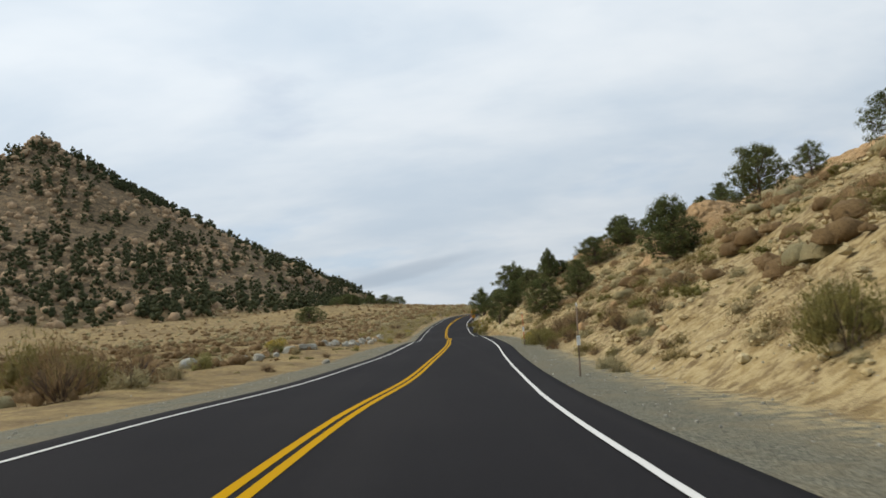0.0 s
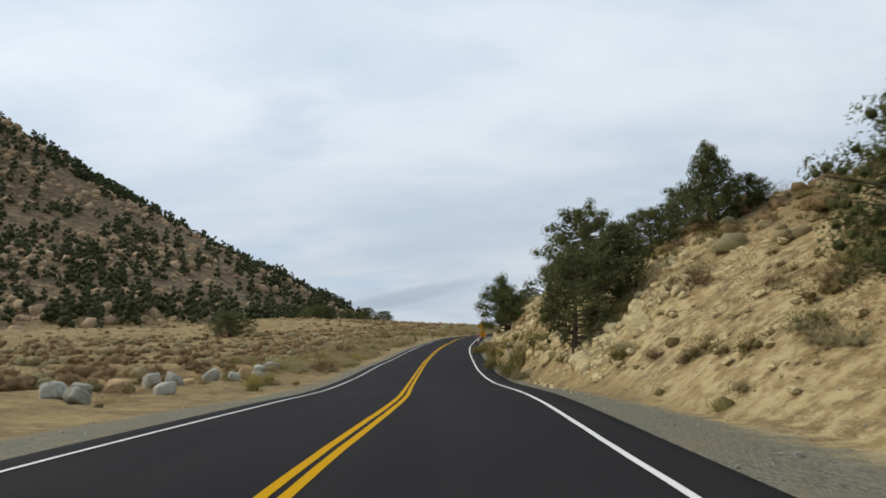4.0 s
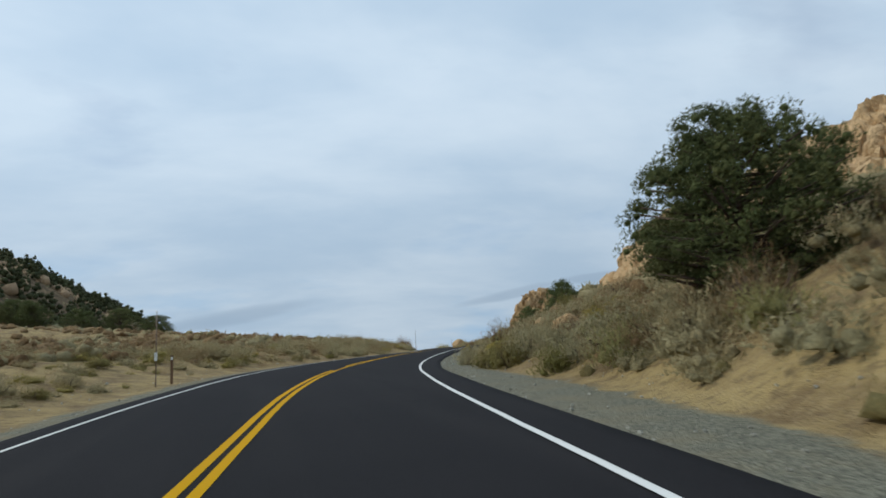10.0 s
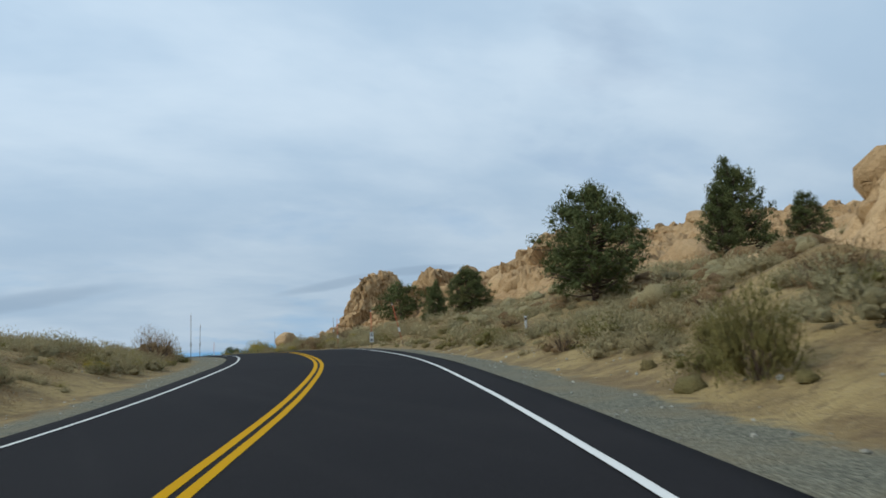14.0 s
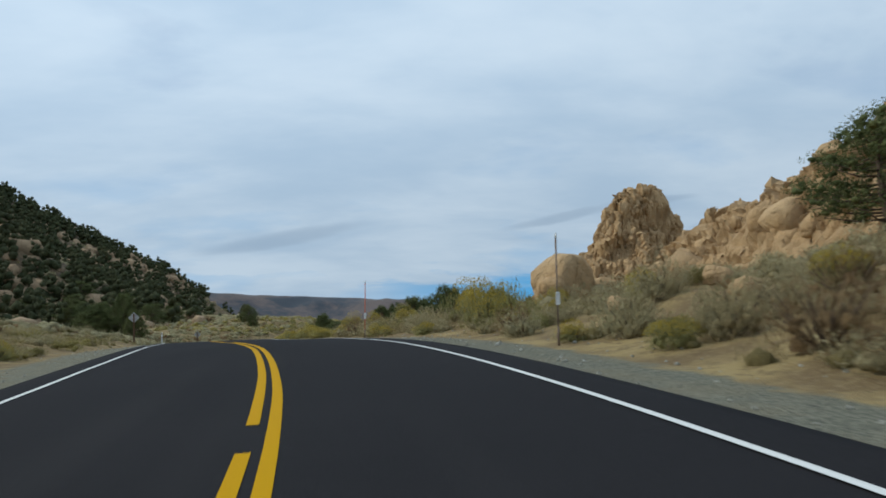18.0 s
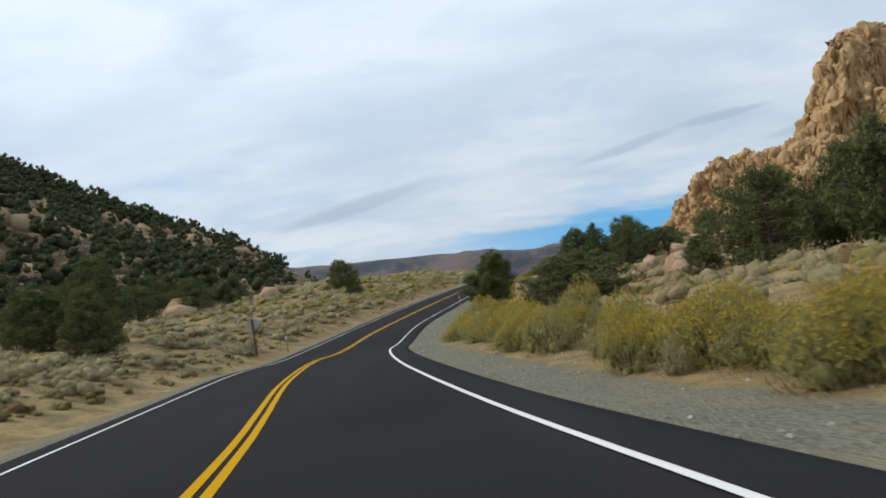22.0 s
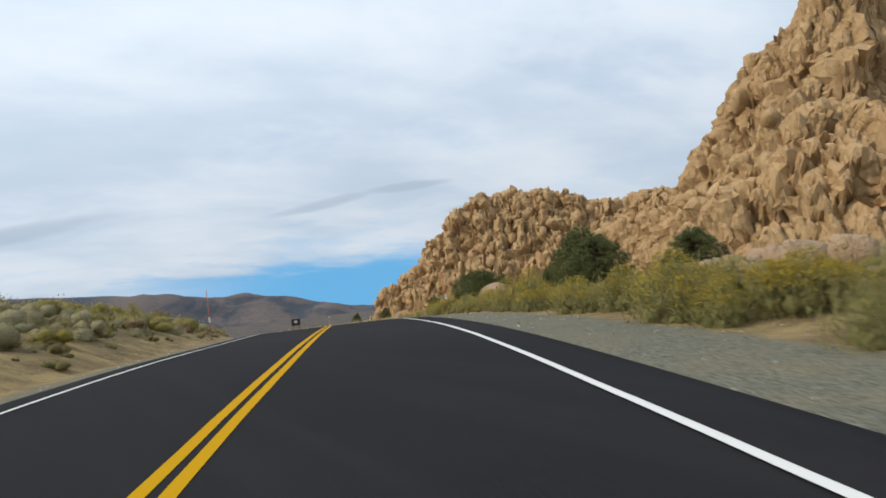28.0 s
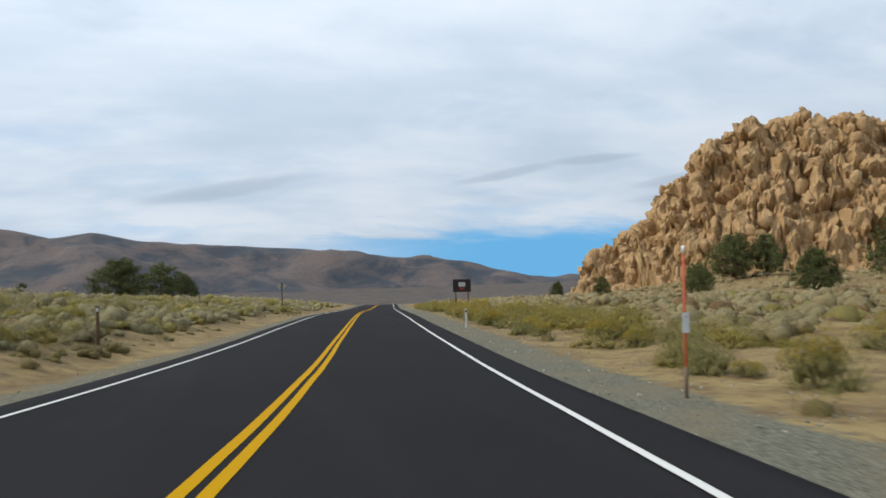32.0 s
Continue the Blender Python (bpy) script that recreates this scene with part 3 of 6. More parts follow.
def ground_z(x, y, rough=1.0):
    x, y = np.asarray(x, float), np.asarray(y, float)
    foot, d = across(x, y)
    foot = np.where(np.abs(d) < 120, foot, y)
    _, z, tilt, _, _ = road_at(foot)
    width, steep, brow = shoulder(foot, d)
    past = np.maximum(np.abs(d) - width, 0)
    edge = np.clip(np.abs(d), 0, 6) * np.sign(d)
    near = z - tilt * edge - 0.07 - 0.03 * np.clip(np.abs(d) - 4.6, 0, 3)
    rise = brow * (1 - np.exp(-steep * past / brow)) + np.where(d > 0, 0.08 * smooth(340, 270, foot), 0.02) * np.minimum(past, 150)
    bump = fbm(x, y, 5.0, 3) * smooth(0.3, 5, past) * np.where((d > 0) & (foot < 300), 1.0, 0.55)
    bump = bump + fbm(x, y, 38.0, 11) * 3.0 * smooth(15, 90, past) + fbm(x, y, 1.3, 21, 2) * 0.16 * smooth(0, 2, past)
    out = near + rise + bump * rough
    top = np.zeros_like(out)
    for hx, hy, height, reach, power in HILLS:
        r = np.hypot(x - hx, y - hy)
        ragged = 1 + 0.05 * fbm(x, y, 60.0, int(hx) & 7, 4)
        up = height * np.clip(1 - r / (reach * ragged), 0, 1) ** power
        top = np.maximum(top, up * smooth(12 + 18 * smooth(330, 380, y), 60 + 60 * smooth(330, 380, y), np.abs(d)))
    out = out + top
    # the valley floor falls away in the distance
    far = np.clip(y - 640, 0, 4000)
    return out - 0.035 * far * smooth(640, 1100, y)


# ---- builders ----
def mesh_of(name, verts, faces, material, flat=False):
    """A mesh from arrays; faces all of one size."""
    verts, faces = np.asarray(verts, np.float32), np.asarray(faces, np.int32)
    me = bpy.data.meshes.new(name)
    n, k = faces.shape
    me.vertices.add(len(verts))
    me.vertices.foreach_set("co", verts.ravel())
    me.loops.add(n * k)
    me.loops.foreach_set("vertex_index", faces.ravel())
    me.polygons.add(n)
    me.polygons.foreach_set("loop_start", np.arange(n, dtype=np.int32) * k)
    me.polygons.foreach_set("use_smooth", np.full(n, not flat))
    me.update(calc_edges=True)
    me.materials.append(material)
    return me


def thing(name, me, label, category, at=None, group="", kind=""):
    ob = new(name, me)
    if at is not None:
        ob.matrix_world = at
    return tagged(ob, label, category, group, kind)


def child(name, me, parent, label="", at=None):
    ob = new(name, me)
    ob.parent = parent
    if at is not None:
        ob.matrix_basis = at
    if label:
        ob["label"] = label
    return ob


def grid_faces(rows, cols):
    i = np.arange((rows - 1) * cols).reshape(rows - 1, cols)[:, :-1].ravel()
    return np.stack([i, i + 1, i + 1 + cols, i + cols], 1)


def joined(pieces):
    """Arrays of verts and faces, laid end to end."""
    verts, faces, at = [], [], 0
    for v, f in pieces:
        verts.append(v)
        faces.append(f + at)
        at += len(v)
    return np.concatenate(verts), np.concatenate(faces)


def tube(points, radii, sides=7):
    """A closed-ended tube along points."""
    points = np.asarray(points, float)
    way = np.gradient(points, axis=0)
    way /= np.linalg.norm(way, axis=1, keepdims=True) + 1e-9
    ref = np.array([0.31, 0.95, 0.05]) if abs(way[0][2]) > 0.7 else np.array([0.05, 0.1, 1.0])
    a = np.cross(way, ref)
    a /= np.linalg.norm(a, axis=1, keepdims=True) + 1e-9
    b = np.cross(way, a)
    ang = np.arange(sides) / sides * 2 * np.pi
    v = points[:, None] + np.asarray(radii)[:, None, None] * (np.cos(ang)[None, :, None] * a[:, None] + np.sin(ang)[None, :, None] * b[:, None])
    n = len(points)
    f = [[i * sides + j, i * sides + (j + 1) % sides, (i + 1) * sides + (j + 1) % sides, (i + 1) * sides + j] for i in range(n - 1) for j in range(sides)]
    v = np.vstack([v.reshape(-1, 3), points[:1], points[-1:]])
    f += [[j, j, n * sides, (j + 1) % sides] for j in range(sides)]
    f = [[q[0], q[2], q[3]] if q[0] == q[1] else q for q in f]
    tris = []
    for q in f:
        tris += [q] if len(q) == 3 else [q[:3], [q[0], q[2], q[3]]]
    top = (n - 1) * sides
    tris += [[top + j, top + (j + 1) % sides, n * sides + 1] for j in range(sides)]
    return v, np.array(tris)


def box(x0, x1, y0, y1, z0, z1, bevel=0.0):
    bm = bmesh.new()
    bmesh.ops.create_cube(bm, size=1)
    for v in bm.verts:
        v.co = ((x0, x1)[v.co.x > 0], (y0, y1)[v.co.y > 0], (z0, z1)[v.co.z > 0])
    if bevel:
        bmesh.ops.bevel(bm, geom=bm.edges[:], offset=bevel, segments=2, affect="EDGES")
    return bm


def from_bm(name, bm, material, smooth_it=False):
    me = bpy.data.meshes.new(name)
    bm.to_mesh(me)
    bm.free()
    me.materials.append(material)
    for p in me.polygons:
        p.use_smooth = smooth_it
    return me


def ball(level):
    bm = bmesh.new()
    bmesh.ops.create_icosphere(bm, subdivisions=level, radius=1)
    v = np.array([x.co[:] for x in bm.verts])
    f = np.array([[x.index for x in p.verts] for p in bm.faces])
    bm.free()
    return v, f


BALLS = {n: ball(n) for n in (1, 2, 3, 4)}


def rock_shape(rng, level, blocky=7.0, planes=11, rough=0.06):
    """A rounded, joint-bounded block about 1 across."""
    v, f = BALLS[level]
    n = rng.normal(size=(planes, 3))
    n = np.vstack([n / np.linalg.norm(n, axis=1, keepdims=True), np.eye(3), -np.eye(3)])
    h = np.r_[rng.uniform(0.72, 1.15, planes), rng.uniform(0.75, 1.05, 6)]
    r = (np.clip(v @ n.T / h, 0, None) ** blocky).sum(1) ** (-1 / blocky)
    wave = sum(np.sin(v @ rng.normal(size=3) * k + rng.uniform(0, 6)) / k for k in (3, 5, 8))
    v = v * (r * (1 + rough * wave))[:, None] * 0.5
    return v, f


def turned(rng, tilt=0.4):
    e = Euler((rng.normal() * tilt, rng.normal() * tilt, rng.uniform(0, 6.28)))
    return np.array(e.to_matrix())


def scatter(pieces, spots, scales, rng, tilt=0.15, squash=None):
    """Copies of the pieces at spots, joined into arrays."""
    out = []
    for k, (p, s) in enumerate(zip(spots, scales)):
        v, f = pieces[rng.integers(len(pieces))]
        m = turned(rng, tilt) * s
        out.append((v @ m.T * (squash if squash is not None else 1) + p, f))
    return joined(out)


# ---- plants ----
def leaves(rng, centres, size, aim, out, long=2.2, spread=0.45):
    """One small pointed leaf or tuft at every centre, along its aim."""
    n = len(centres)
    face = out + rng.normal(size=(n, 3)) * 0.42
    face /= np.linalg.norm(face, axis=1, keepdims=True) + 1e-9
    a = aim + rng.normal(size=(n, 3)) * spread
    a -= face * (a * face).sum(1, keepdims=True) * 0.8
    a /= np.linalg.norm(a, axis=1, keepdims=True) + 1e-9
    b = np.cross(face, a)
    b /= np.linalg.norm(b, axis=1, keepdims=True) + 1e-9
    s = size * rng.uniform(0.6, 1.3, n)[:, None]
    v = np.stack([centres - a * s * long * 0.45 + b * s * 0.5, centres - a * s * long * 0.35 - b * s * 0.5, centres + a * s * long * 0.55], 1).reshape(-1, 3)
    return v, np.arange(n * 3).reshape(-1, 3)


def lobes(rng, count, flat):
    """Middles and sizes of the bunches that make up a shrub 1 in radius."""
    ang = np.arange(count) / count * 6.283 + rng.uniform(0, 6.28) + rng.normal(size=count) * 0.4
    rad = np.r_[rng.uniform(0, 0.15, 1), rng.uniform(0.30, 0.62, count - 1)]
    size = rng.uniform(0.36, 0.56, count) * np.r_[1.2, np.ones(count - 1)] * (1.7, 1.35, 1.1)[min(count, 3) - 1] if count < 4 else rng.uniform(0.36, 0.56, count) * np.r_[1.2, np.ones(count - 1)]
    z = flat * (0.92 - 0.55 * rad) - size * 0.75 + rng.normal(size=count) * 0.06
    return np.column_stack([np.cos(ang) * rad, np.sin(ang) * rad, np.maximum(z, 0.05)]), size


def mounds(rng, mid, size, level, flat=0.85):
    """Lumpy rounded masses of foliage round the given middles."""
    out = []
    v0, f0 = BALLS[level]
    for c, s in zip(mid, size):
        wave = sum(np.sin(v0 @ rng.normal(size=3) * k + rng.uniform(0, 6)) for k in (2.2, 3.6, 6.0)) / 3
        v = v0 @ turned(rng, 0.5).T * (s * (1 + 0.24 * wave + rng.uniform(-0.14, 0.14, len(v0))))[:, None] * (1, 1, flat) + c
        out.append((v, f0))
    return out


def shrub_shape(rng, count, leaf, flat=0.75, shell=0.45, upright=0.5, bunches=7, long=2.6, level=1, core=0.5, loose=0.35):
    """Foliage of a shrub 1 in radius: several ragged bunches of fine sprays that rise and spread from the root."""
    mid, size = lobes(rng, bunches, flat)
    parts = mounds(rng, mid, size * core, level) if core else []
    for v, _ in parts:
        v[:, 2] = np.where(v[:, 2] < 0, v[:, 2] * 0.15, v[:, 2])
    if count:
        which = rng.integers(bunches, size=count)
        d = rng.normal(size=(count, 3))
        d[:, 2] = d[:, 2] * 0.8 + 0.35
        d /= np.linalg.norm(d, axis=1, keepdims=True)
        r = size[which] * (1.04 - shell * rng.uniform(0, 1, count) ** 1.6)
        c = mid[which] + d * r[:, None]
        c[:, 2] = np.abs(c[:, 2]) + 0.02
        aim = c * (1, 1, 0.9) + (0, 0, 0.25)
        aim /= np.linalg.norm(aim, axis=1, keepdims=True)
        parts.append(leaves(rng, c, leaf, aim + d * 0.4 + (0, 0, upright), d + (0, 0, 0.25), long, loose))
    v, f = joined(parts)
    return v, f[(v[f][:, :, 2] > 0.02).any(1)]


def flower_shape(rng, spec, count, leaf):
    """Flower heads over the upper side of a shrub's bunches."""
    mid, size = lobes(rng, spec.get("bunches", 7), spec["flat"])
    which = rng.choice(rng.permutation(len(size))[: len(size) * 2 // 3], size=count)
    d = rng.normal(size=(count, 3))
    d[:, 2] = np.abs(d[:, 2]) * 0.6 + 0.75
    d /= np.linalg.norm(d, axis=1, keepdims=True)
    c = mid[which] + d * (size[which] * rng.uniform(0.9, 1.1, count))[:, None]
    return leaves(rng, c, leaf, d + (0, 0, 0.6), d + (0, 0, 0.4), 1.5, 0.5)


def stem_shape(rng, stems, flat=0.75, thick=0.022):
    """Bare forking stems from the root out to the foliage of a shrub 1 in radius, joined at the root."""
    ang, rad = rng.uniform(0, 6.28, stems), rng.uniform(0.2, 0.85, stems)
    tip = np.column_stack([np.cos(ang) * rad, np.sin(ang) * rad, flat * rng.uniform(0.45, 0.95, stems) * np.sqrt(1 - 0.6 * rad**2)])
    verts, faces = [np.array([[0, 0, -0.06]])], []
    for k in range(stems):
        side = np.cross(tip[k], rng.normal(size=3))
        side *= thick / np.linalg.norm(side)
        knee = tip[k] * (0.45, 0.45, 0.38) + rng.normal(size=3) * 0.04
        n = 1 + 4 * k
        verts.append(np.array([knee - side, knee + side, tip[k] + rng.normal(size=3) * 0.03, tip[k] * 0.93 + side * 4]))
        faces += [[0, n, n + 1], [n, n + 1, n + 2], [n, n + 1, n + 3]]
    return np.vstack(verts), np.array(faces)


def clump(rng, at, size, per, leaf, flat=0.9, level=1, up=0.7, long=2.3, heart=0.3):
    """A bunch of needles: a small dense heart with brushes of needles standing out and up from it."""
    parts = mounds(rng, [at], [size * heart], level, flat)
    if per:
        d = rng.normal(size=(per, 3))
        d[:, 2] = d[:, 2] * 0.85 + 0.25
        d /= np.linalg.norm(d, axis=1, keepdims=True)
        r = size * (1.05 - 0.5 * rng.uniform(0, 1, per) ** 1.4)
        parts.append(leaves(rng, at + d * r[:, None] * (1, 1, flat), leaf, d + (0, 0, up), d + (0, 0, 0.2), long, 0.45))
    return joined(parts)


def tree_shape(rng, height, width, clumps, per, leaf, bare=0.15, lean=0.08, cone=0.35, bunch=(0.065, 0.11), stems=((0, 0, 1.0, 1.0),), gappy=0.3):
    """Pinyon: crooked tapered stems, rising limbs and many needle bunches with gaps between.
    stems: foot of each leader's top over the root (in crown widths), its height and its spread as shares."""
    trunks, limbs, crown = [], [], []
    for sx, sy, tall, share in stems:
        h, w = height * tall, width * share
        k = 7
        z = np.linspace(-0.3, h * 0.93, k)
        bend = np.cumsum(rng.normal(size=(k, 2)) * lean * h / k, 0)
        away = np.linspace(0, 1, k)[:, None] ** 0.8 * (sx * width, sy * width)
        spine = np.column_stack([bend - bend[0] + away, z])
        trunks.append(tube(spine, (0.036 * h * (1 - np.linspace(0, 0.88, k)) + 0.012) * share**0.3, 8))
        turn, sway = rng.uniform(0, 6.28), rng.uniform(0, 6.28)
        boughs = max(int(clumps * share * tall / 4.2), 6)
        for i in range(boughs):
            u = (i + rng.uniform(0.1, 0.9)) / boughs
            level = bare + (0.98 - bare) * u
            turn += 2.4 + rng.normal() * 0.45
            full = np.sin(np.pi * np.clip(0.16 + 0.84 * (level - bare * 0.4), 0, 1)) ** 0.7 * (1 - cone * level) + 0.07
            reach = w * 0.60 * full * rng.uniform(1.0 - gappy, 1.1) * (1 + 0.12 * np.cos(turn - sway))
            low = level * 0.88 * h
            base = np.array([np.interp(low, z, spine[:, 0]), np.interp(low, z, spine[:, 1]), low])
            tip = base + (np.cos(turn) * reach, np.sin(turn) * reach, h * rng.uniform(0.03, 0.13))
            mid = (base + tip) / 2 + (0, 0, -0.03 * h)
            limbs.append(tube([base, mid, tip], [0.011 * h, 0.008 * h, 0.003 * h], 5))
            fan = np.array([-np.sin(turn), np.cos(turn), 0.0])
            for along in (1.0, 0.9, 0.74, 0.55, 0.36)[: 5 if reach > w * 0.22 else 3]:
                s = width * rng.uniform(*bunch) * (0.8 + 0.25 * along)
                at = base + (tip - base) * along + fan * rng.normal() * 0.30 * reach * (1.15 - 0.5 * along) + (0, 0, rng.normal() * 0.035 * h + 0.4 * s)
                crown.append(clump(rng, at, s, per, leaf))
        for _ in range(4):
            at = np.array([spine[-1, 0], spine[-1, 1], h * rng.uniform(0.86, 0.98)]) + rng.normal(size=3) * (0.035 * w, 0.035 * w, 0)
            crown.append(clump(rng, at, width * rng.uniform(0.045, 0.075), per, leaf))
    return joined(trunks), limbs, joined(crown)


def pinyon(rng, name, height, width, clumps, per, leaf, label, **more):
    """One pinyon tree as a thing: trunk, limbs and crown."""
    trunk, limbs, crown = tree_shape(rng, height, width, clumps, per, leaf, **more)
    tree = new(name)
    tree.empty_display_size = 0.3
    tagged(tree, label, "tree", "pinyon trees")
    limbs.sort(key=lambda limb: limb[0][:, 2].min())
    child("trunk", mesh_of("trunk", *joined([trunk] + limbs[7:]), BARK), tree)
    for limb in limbs[:7]:
        child("limb", mesh_of("limb", *limb, BARK), tree)
    child("crown", mesh_of("crown", *crown, PINE), tree)
    return tree



# ---- ground, road and paint ----
rows_y = np.r_[np.arange(-420, -40, 20.0), np.arange(-40, 660, 1.4), np.geomspace(662, 4200, 70)]
half = np.r_[np.arange(0, 12, 0.5), np.geomspace(12.5, 2600, 58)]
cols_d = np.r_[-half[:0:-1], half]
rx0 = road_at(rows_y)[0]
GX = rx0[:, None] + cols_d[None, :] * np.ones((len(rows_y), 1))
GY = rows_y[:, None] * np.ones((1, len(cols_d)))
GZ = ground_z(GX.ravel(), GY.ravel())
me = mesh_of("ground", np.column_stack([GX.ravel(), GY.ravel(), GZ]), grid_faces(*GX.shape), GROUND)
foot, dist = across(GX.ravel(), GY.ravel())
width, _, _ = shoulder(foot, dist)
gravel = smooth(width + 0.3, width - 1.2, np.abs(dist)) * np.where(dist > 0, 1.0, 0.75)
me.attributes.new("gravel", "FLOAT", "POINT").data.foreach_set("value", gravel.astype(np.float32))
pale = np.where(foot < 85, 0.9 * smooth(-30, 0, foot) * smooth(45, 25, dist), smooth(160, 125, foot) * smooth(20, 10, dist)) * smooth(5.6, 7.2, dist)
me.attributes.new("pale_rock", "FLOAT", "POINT").data.foreach_set("value", pale.astype(np.float32))
hilly = np.max([smooth(1.0, 0.82, np.hypot(GX.ravel() - hx, GY.ravel() - hy) / reach) for hx, hy, _, reach, _ in HILLS[:3]], axis=0) * smooth(-25, -45, dist)
me.attributes.new("valley", "FLOAT", "POINT").data.foreach_set("value", smooth(680, 860, GY.ravel()).astype(np.float32))
me.attributes.new("hill", "FLOAT", "POINT").data.foreach_set("value", hilly.astype(np.float32))
thing("ground", me, "dry sandy desert ground with gravel shoulders beside the road", "ground", kind="structure")


def strip(d0, d1, lift, y0=-60.0, y1=700.0, ragged=0.0, seed=0, lines=(0.0, 1.0), crown=True):
    """A band along the road between two distances from its centre line, lying on the road surface."""
    keep = (YS >= y0) & (YS <= y1)
    p, w, tilt, run = LINE[keep], WAY[keep], TILT[keep], RUN[keep]
    right = np.column_stack([w[:, 1], -w[:, 0]])
    cols = []
    for u in lines:
        d = d0 + (d1 - d0) * u
        d = d + (ragged * fbm(run, run * 0 + seed, 2.0, seed, 4) if u in (0.0, 1.0) and ragged else 0)
        d = d * np.ones(len(p))
        drop = 0.012 * np.maximum(np.abs(d) - 3.9, 0) * 4
        cols.append(np.column_stack([p[:, :2] + right * d[:, None], p[:, 2] - tilt * d + lift - drop]))
    v = np.stack(cols, 1).reshape(-1, 3)
    return v, grid_faces(len(p), len(lines))


v, f = strip(-4.42, 4.55, 0.0, ragged=0.22, seed=5, lines=(0.0, 0.01, 0.04, 0.25, 0.5, 0.75, 0.96, 0.99, 1.0))
v = v.reshape(-1, 9, 3)
v[:, 0, 2] -= 0.16
v[:, -1, 2] -= 0.16
thing("road", mesh_of("road", v.reshape(-1, 3), f, ASPHALT), "smooth dark grey asphalt two-lane road", "road", kind="structure")
for name, d, w, mat, label in (("edge_line", 3.6, 0.095, WHITE, "solid white edge line painted on the asphalt"),
                               ("edge_line", -3.6, 0.095, WHITE, "solid white edge line painted on the asphalt"),
                               ("centre_line", 0.11, 0.13, YELLOW, "solid yellow centre line painted on the asphalt")):
    thing(name, mesh_of(name, *strip(d - w / 2, d + w / 2, 0.006, ragged=0.012, seed=int(d * 7) + 40), mat), label, "road marking", kind="structure")
for y0, y1 in ((-60, 187.4), (191.2, 288.7), (289.7, 700)):
    thing("centre_line", mesh_of("centre_line", *strip(-0.175, -0.045, 0.006, y0, y1, 0.012, 77), YELLOW),
          "yellow centre line painted on the asphalt, broken in places", "road marking", kind="structure")

# ---- far mountains across the valley ----
az = np.linspace(-75, 60, 260)
crest_az = [-75, -60, -45, -32, -22, -19.5, -17, -12, -8, -4, 1, 5, 8, 11, 13.5, 16, 22, 30, 45, 60]
crest_up = [-1.2, -1.2, -1.6, -2.2, -2.3, -1.7, -1.1, -0.6, -0.05, 0.45, 0.75, 0.9, 1.25, 1.9, 1.55, 2.2, 2.4, 2.6, 2.0, 1.2]
up = np.interp(az, crest_az, crest_up) + 0.10 * fbm(az, az * 0, 4.0, 51, 5)
depth = np.linspace(0, 1, 46)
A, Q = np.meshgrid(np.radians(az), depth, indexing="ij")
far = 2300 + 1500 * Q
crest = 3350 * np.tan(np.radians(up))[:, None]
foot_z = -215.0
shape = np.where(Q < 0.7, smooth(0, 0.7, Q), 1 - 0.5 * smooth(0.7, 1.0, Q))
MX, MY = 75 - np.sin(A) * far, 525 + np.cos(A) * far
gully = fbm(MX, MY, 420.0, 61, 6) * 120 * np.sin(np.pi * np.clip(Q / 0.9, 0, 1)) ** 1.2
MZ = foot_z + (crest - foot_z) * shape + gully * (1 - smooth(0.55, 0.72, Q) * 0.85)
mat, tree, bsdf = stuff_of("far_mountain_slopes", 0.95)
brush = ranged(tree, tex_noise(tree, 0.0042, 9, 0.68, space="World", distort=0.6), 0.44, 0.57)
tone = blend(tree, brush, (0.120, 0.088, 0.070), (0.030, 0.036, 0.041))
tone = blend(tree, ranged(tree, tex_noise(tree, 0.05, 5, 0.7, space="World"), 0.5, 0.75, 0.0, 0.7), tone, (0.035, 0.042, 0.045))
# distance haze put into the slope colour as a light bluish mix
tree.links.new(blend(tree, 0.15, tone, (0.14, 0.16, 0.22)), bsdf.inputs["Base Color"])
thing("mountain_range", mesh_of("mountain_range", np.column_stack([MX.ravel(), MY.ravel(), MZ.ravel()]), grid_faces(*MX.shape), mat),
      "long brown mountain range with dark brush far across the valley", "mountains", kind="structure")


# ---- rock outcrops ----
def worley(x, y, size, seed):
    """Random height of the nearest cell, and closeness to the border with the next one."""
    gx, gy = np.floor(x / size), np.floor(y / size)
    best, second, value = np.full(x.shape, 1e9), np.full(x.shape, 1e9), np.zeros(x.shape)
    for i in (-1, 0, 1):
        for j in (-1, 0, 1):
            cx, cy = gx + i, gy + j
            px = (cx + lattice(cx, cy, seed)) * size
            py = (cy + lattice(cx, cy, seed + 1)) * size
            d = np.hypot(x - px, y - py)
            closer = d < best
            second = np.where(closer, best, np.minimum(second, d))
            value = np.where(closer, lattice(cx, cy, seed + 2), value)
            best = np.where(closer, d, best)
    return value, (second - best) / size


def pose_of(m, spot):
    """A 4 x 4 pose from a 3 x 3 array and a place."""
    out = Matrix.Identity(4)
    for a in range(3):
        for b in range(3):
            out[a][b] = m[a][b]
        out[a][3] = spot[a]
    return out


BLOCKS = [rock_shape(np.random.default_rng(300 + k), 2, 12.0 + 5 * (k % 3), 6, 0.05) for k in range(10)]
BLOCK_MESH = [mesh_of("rock", v, f, ROCK) for v, f in BLOCKS]


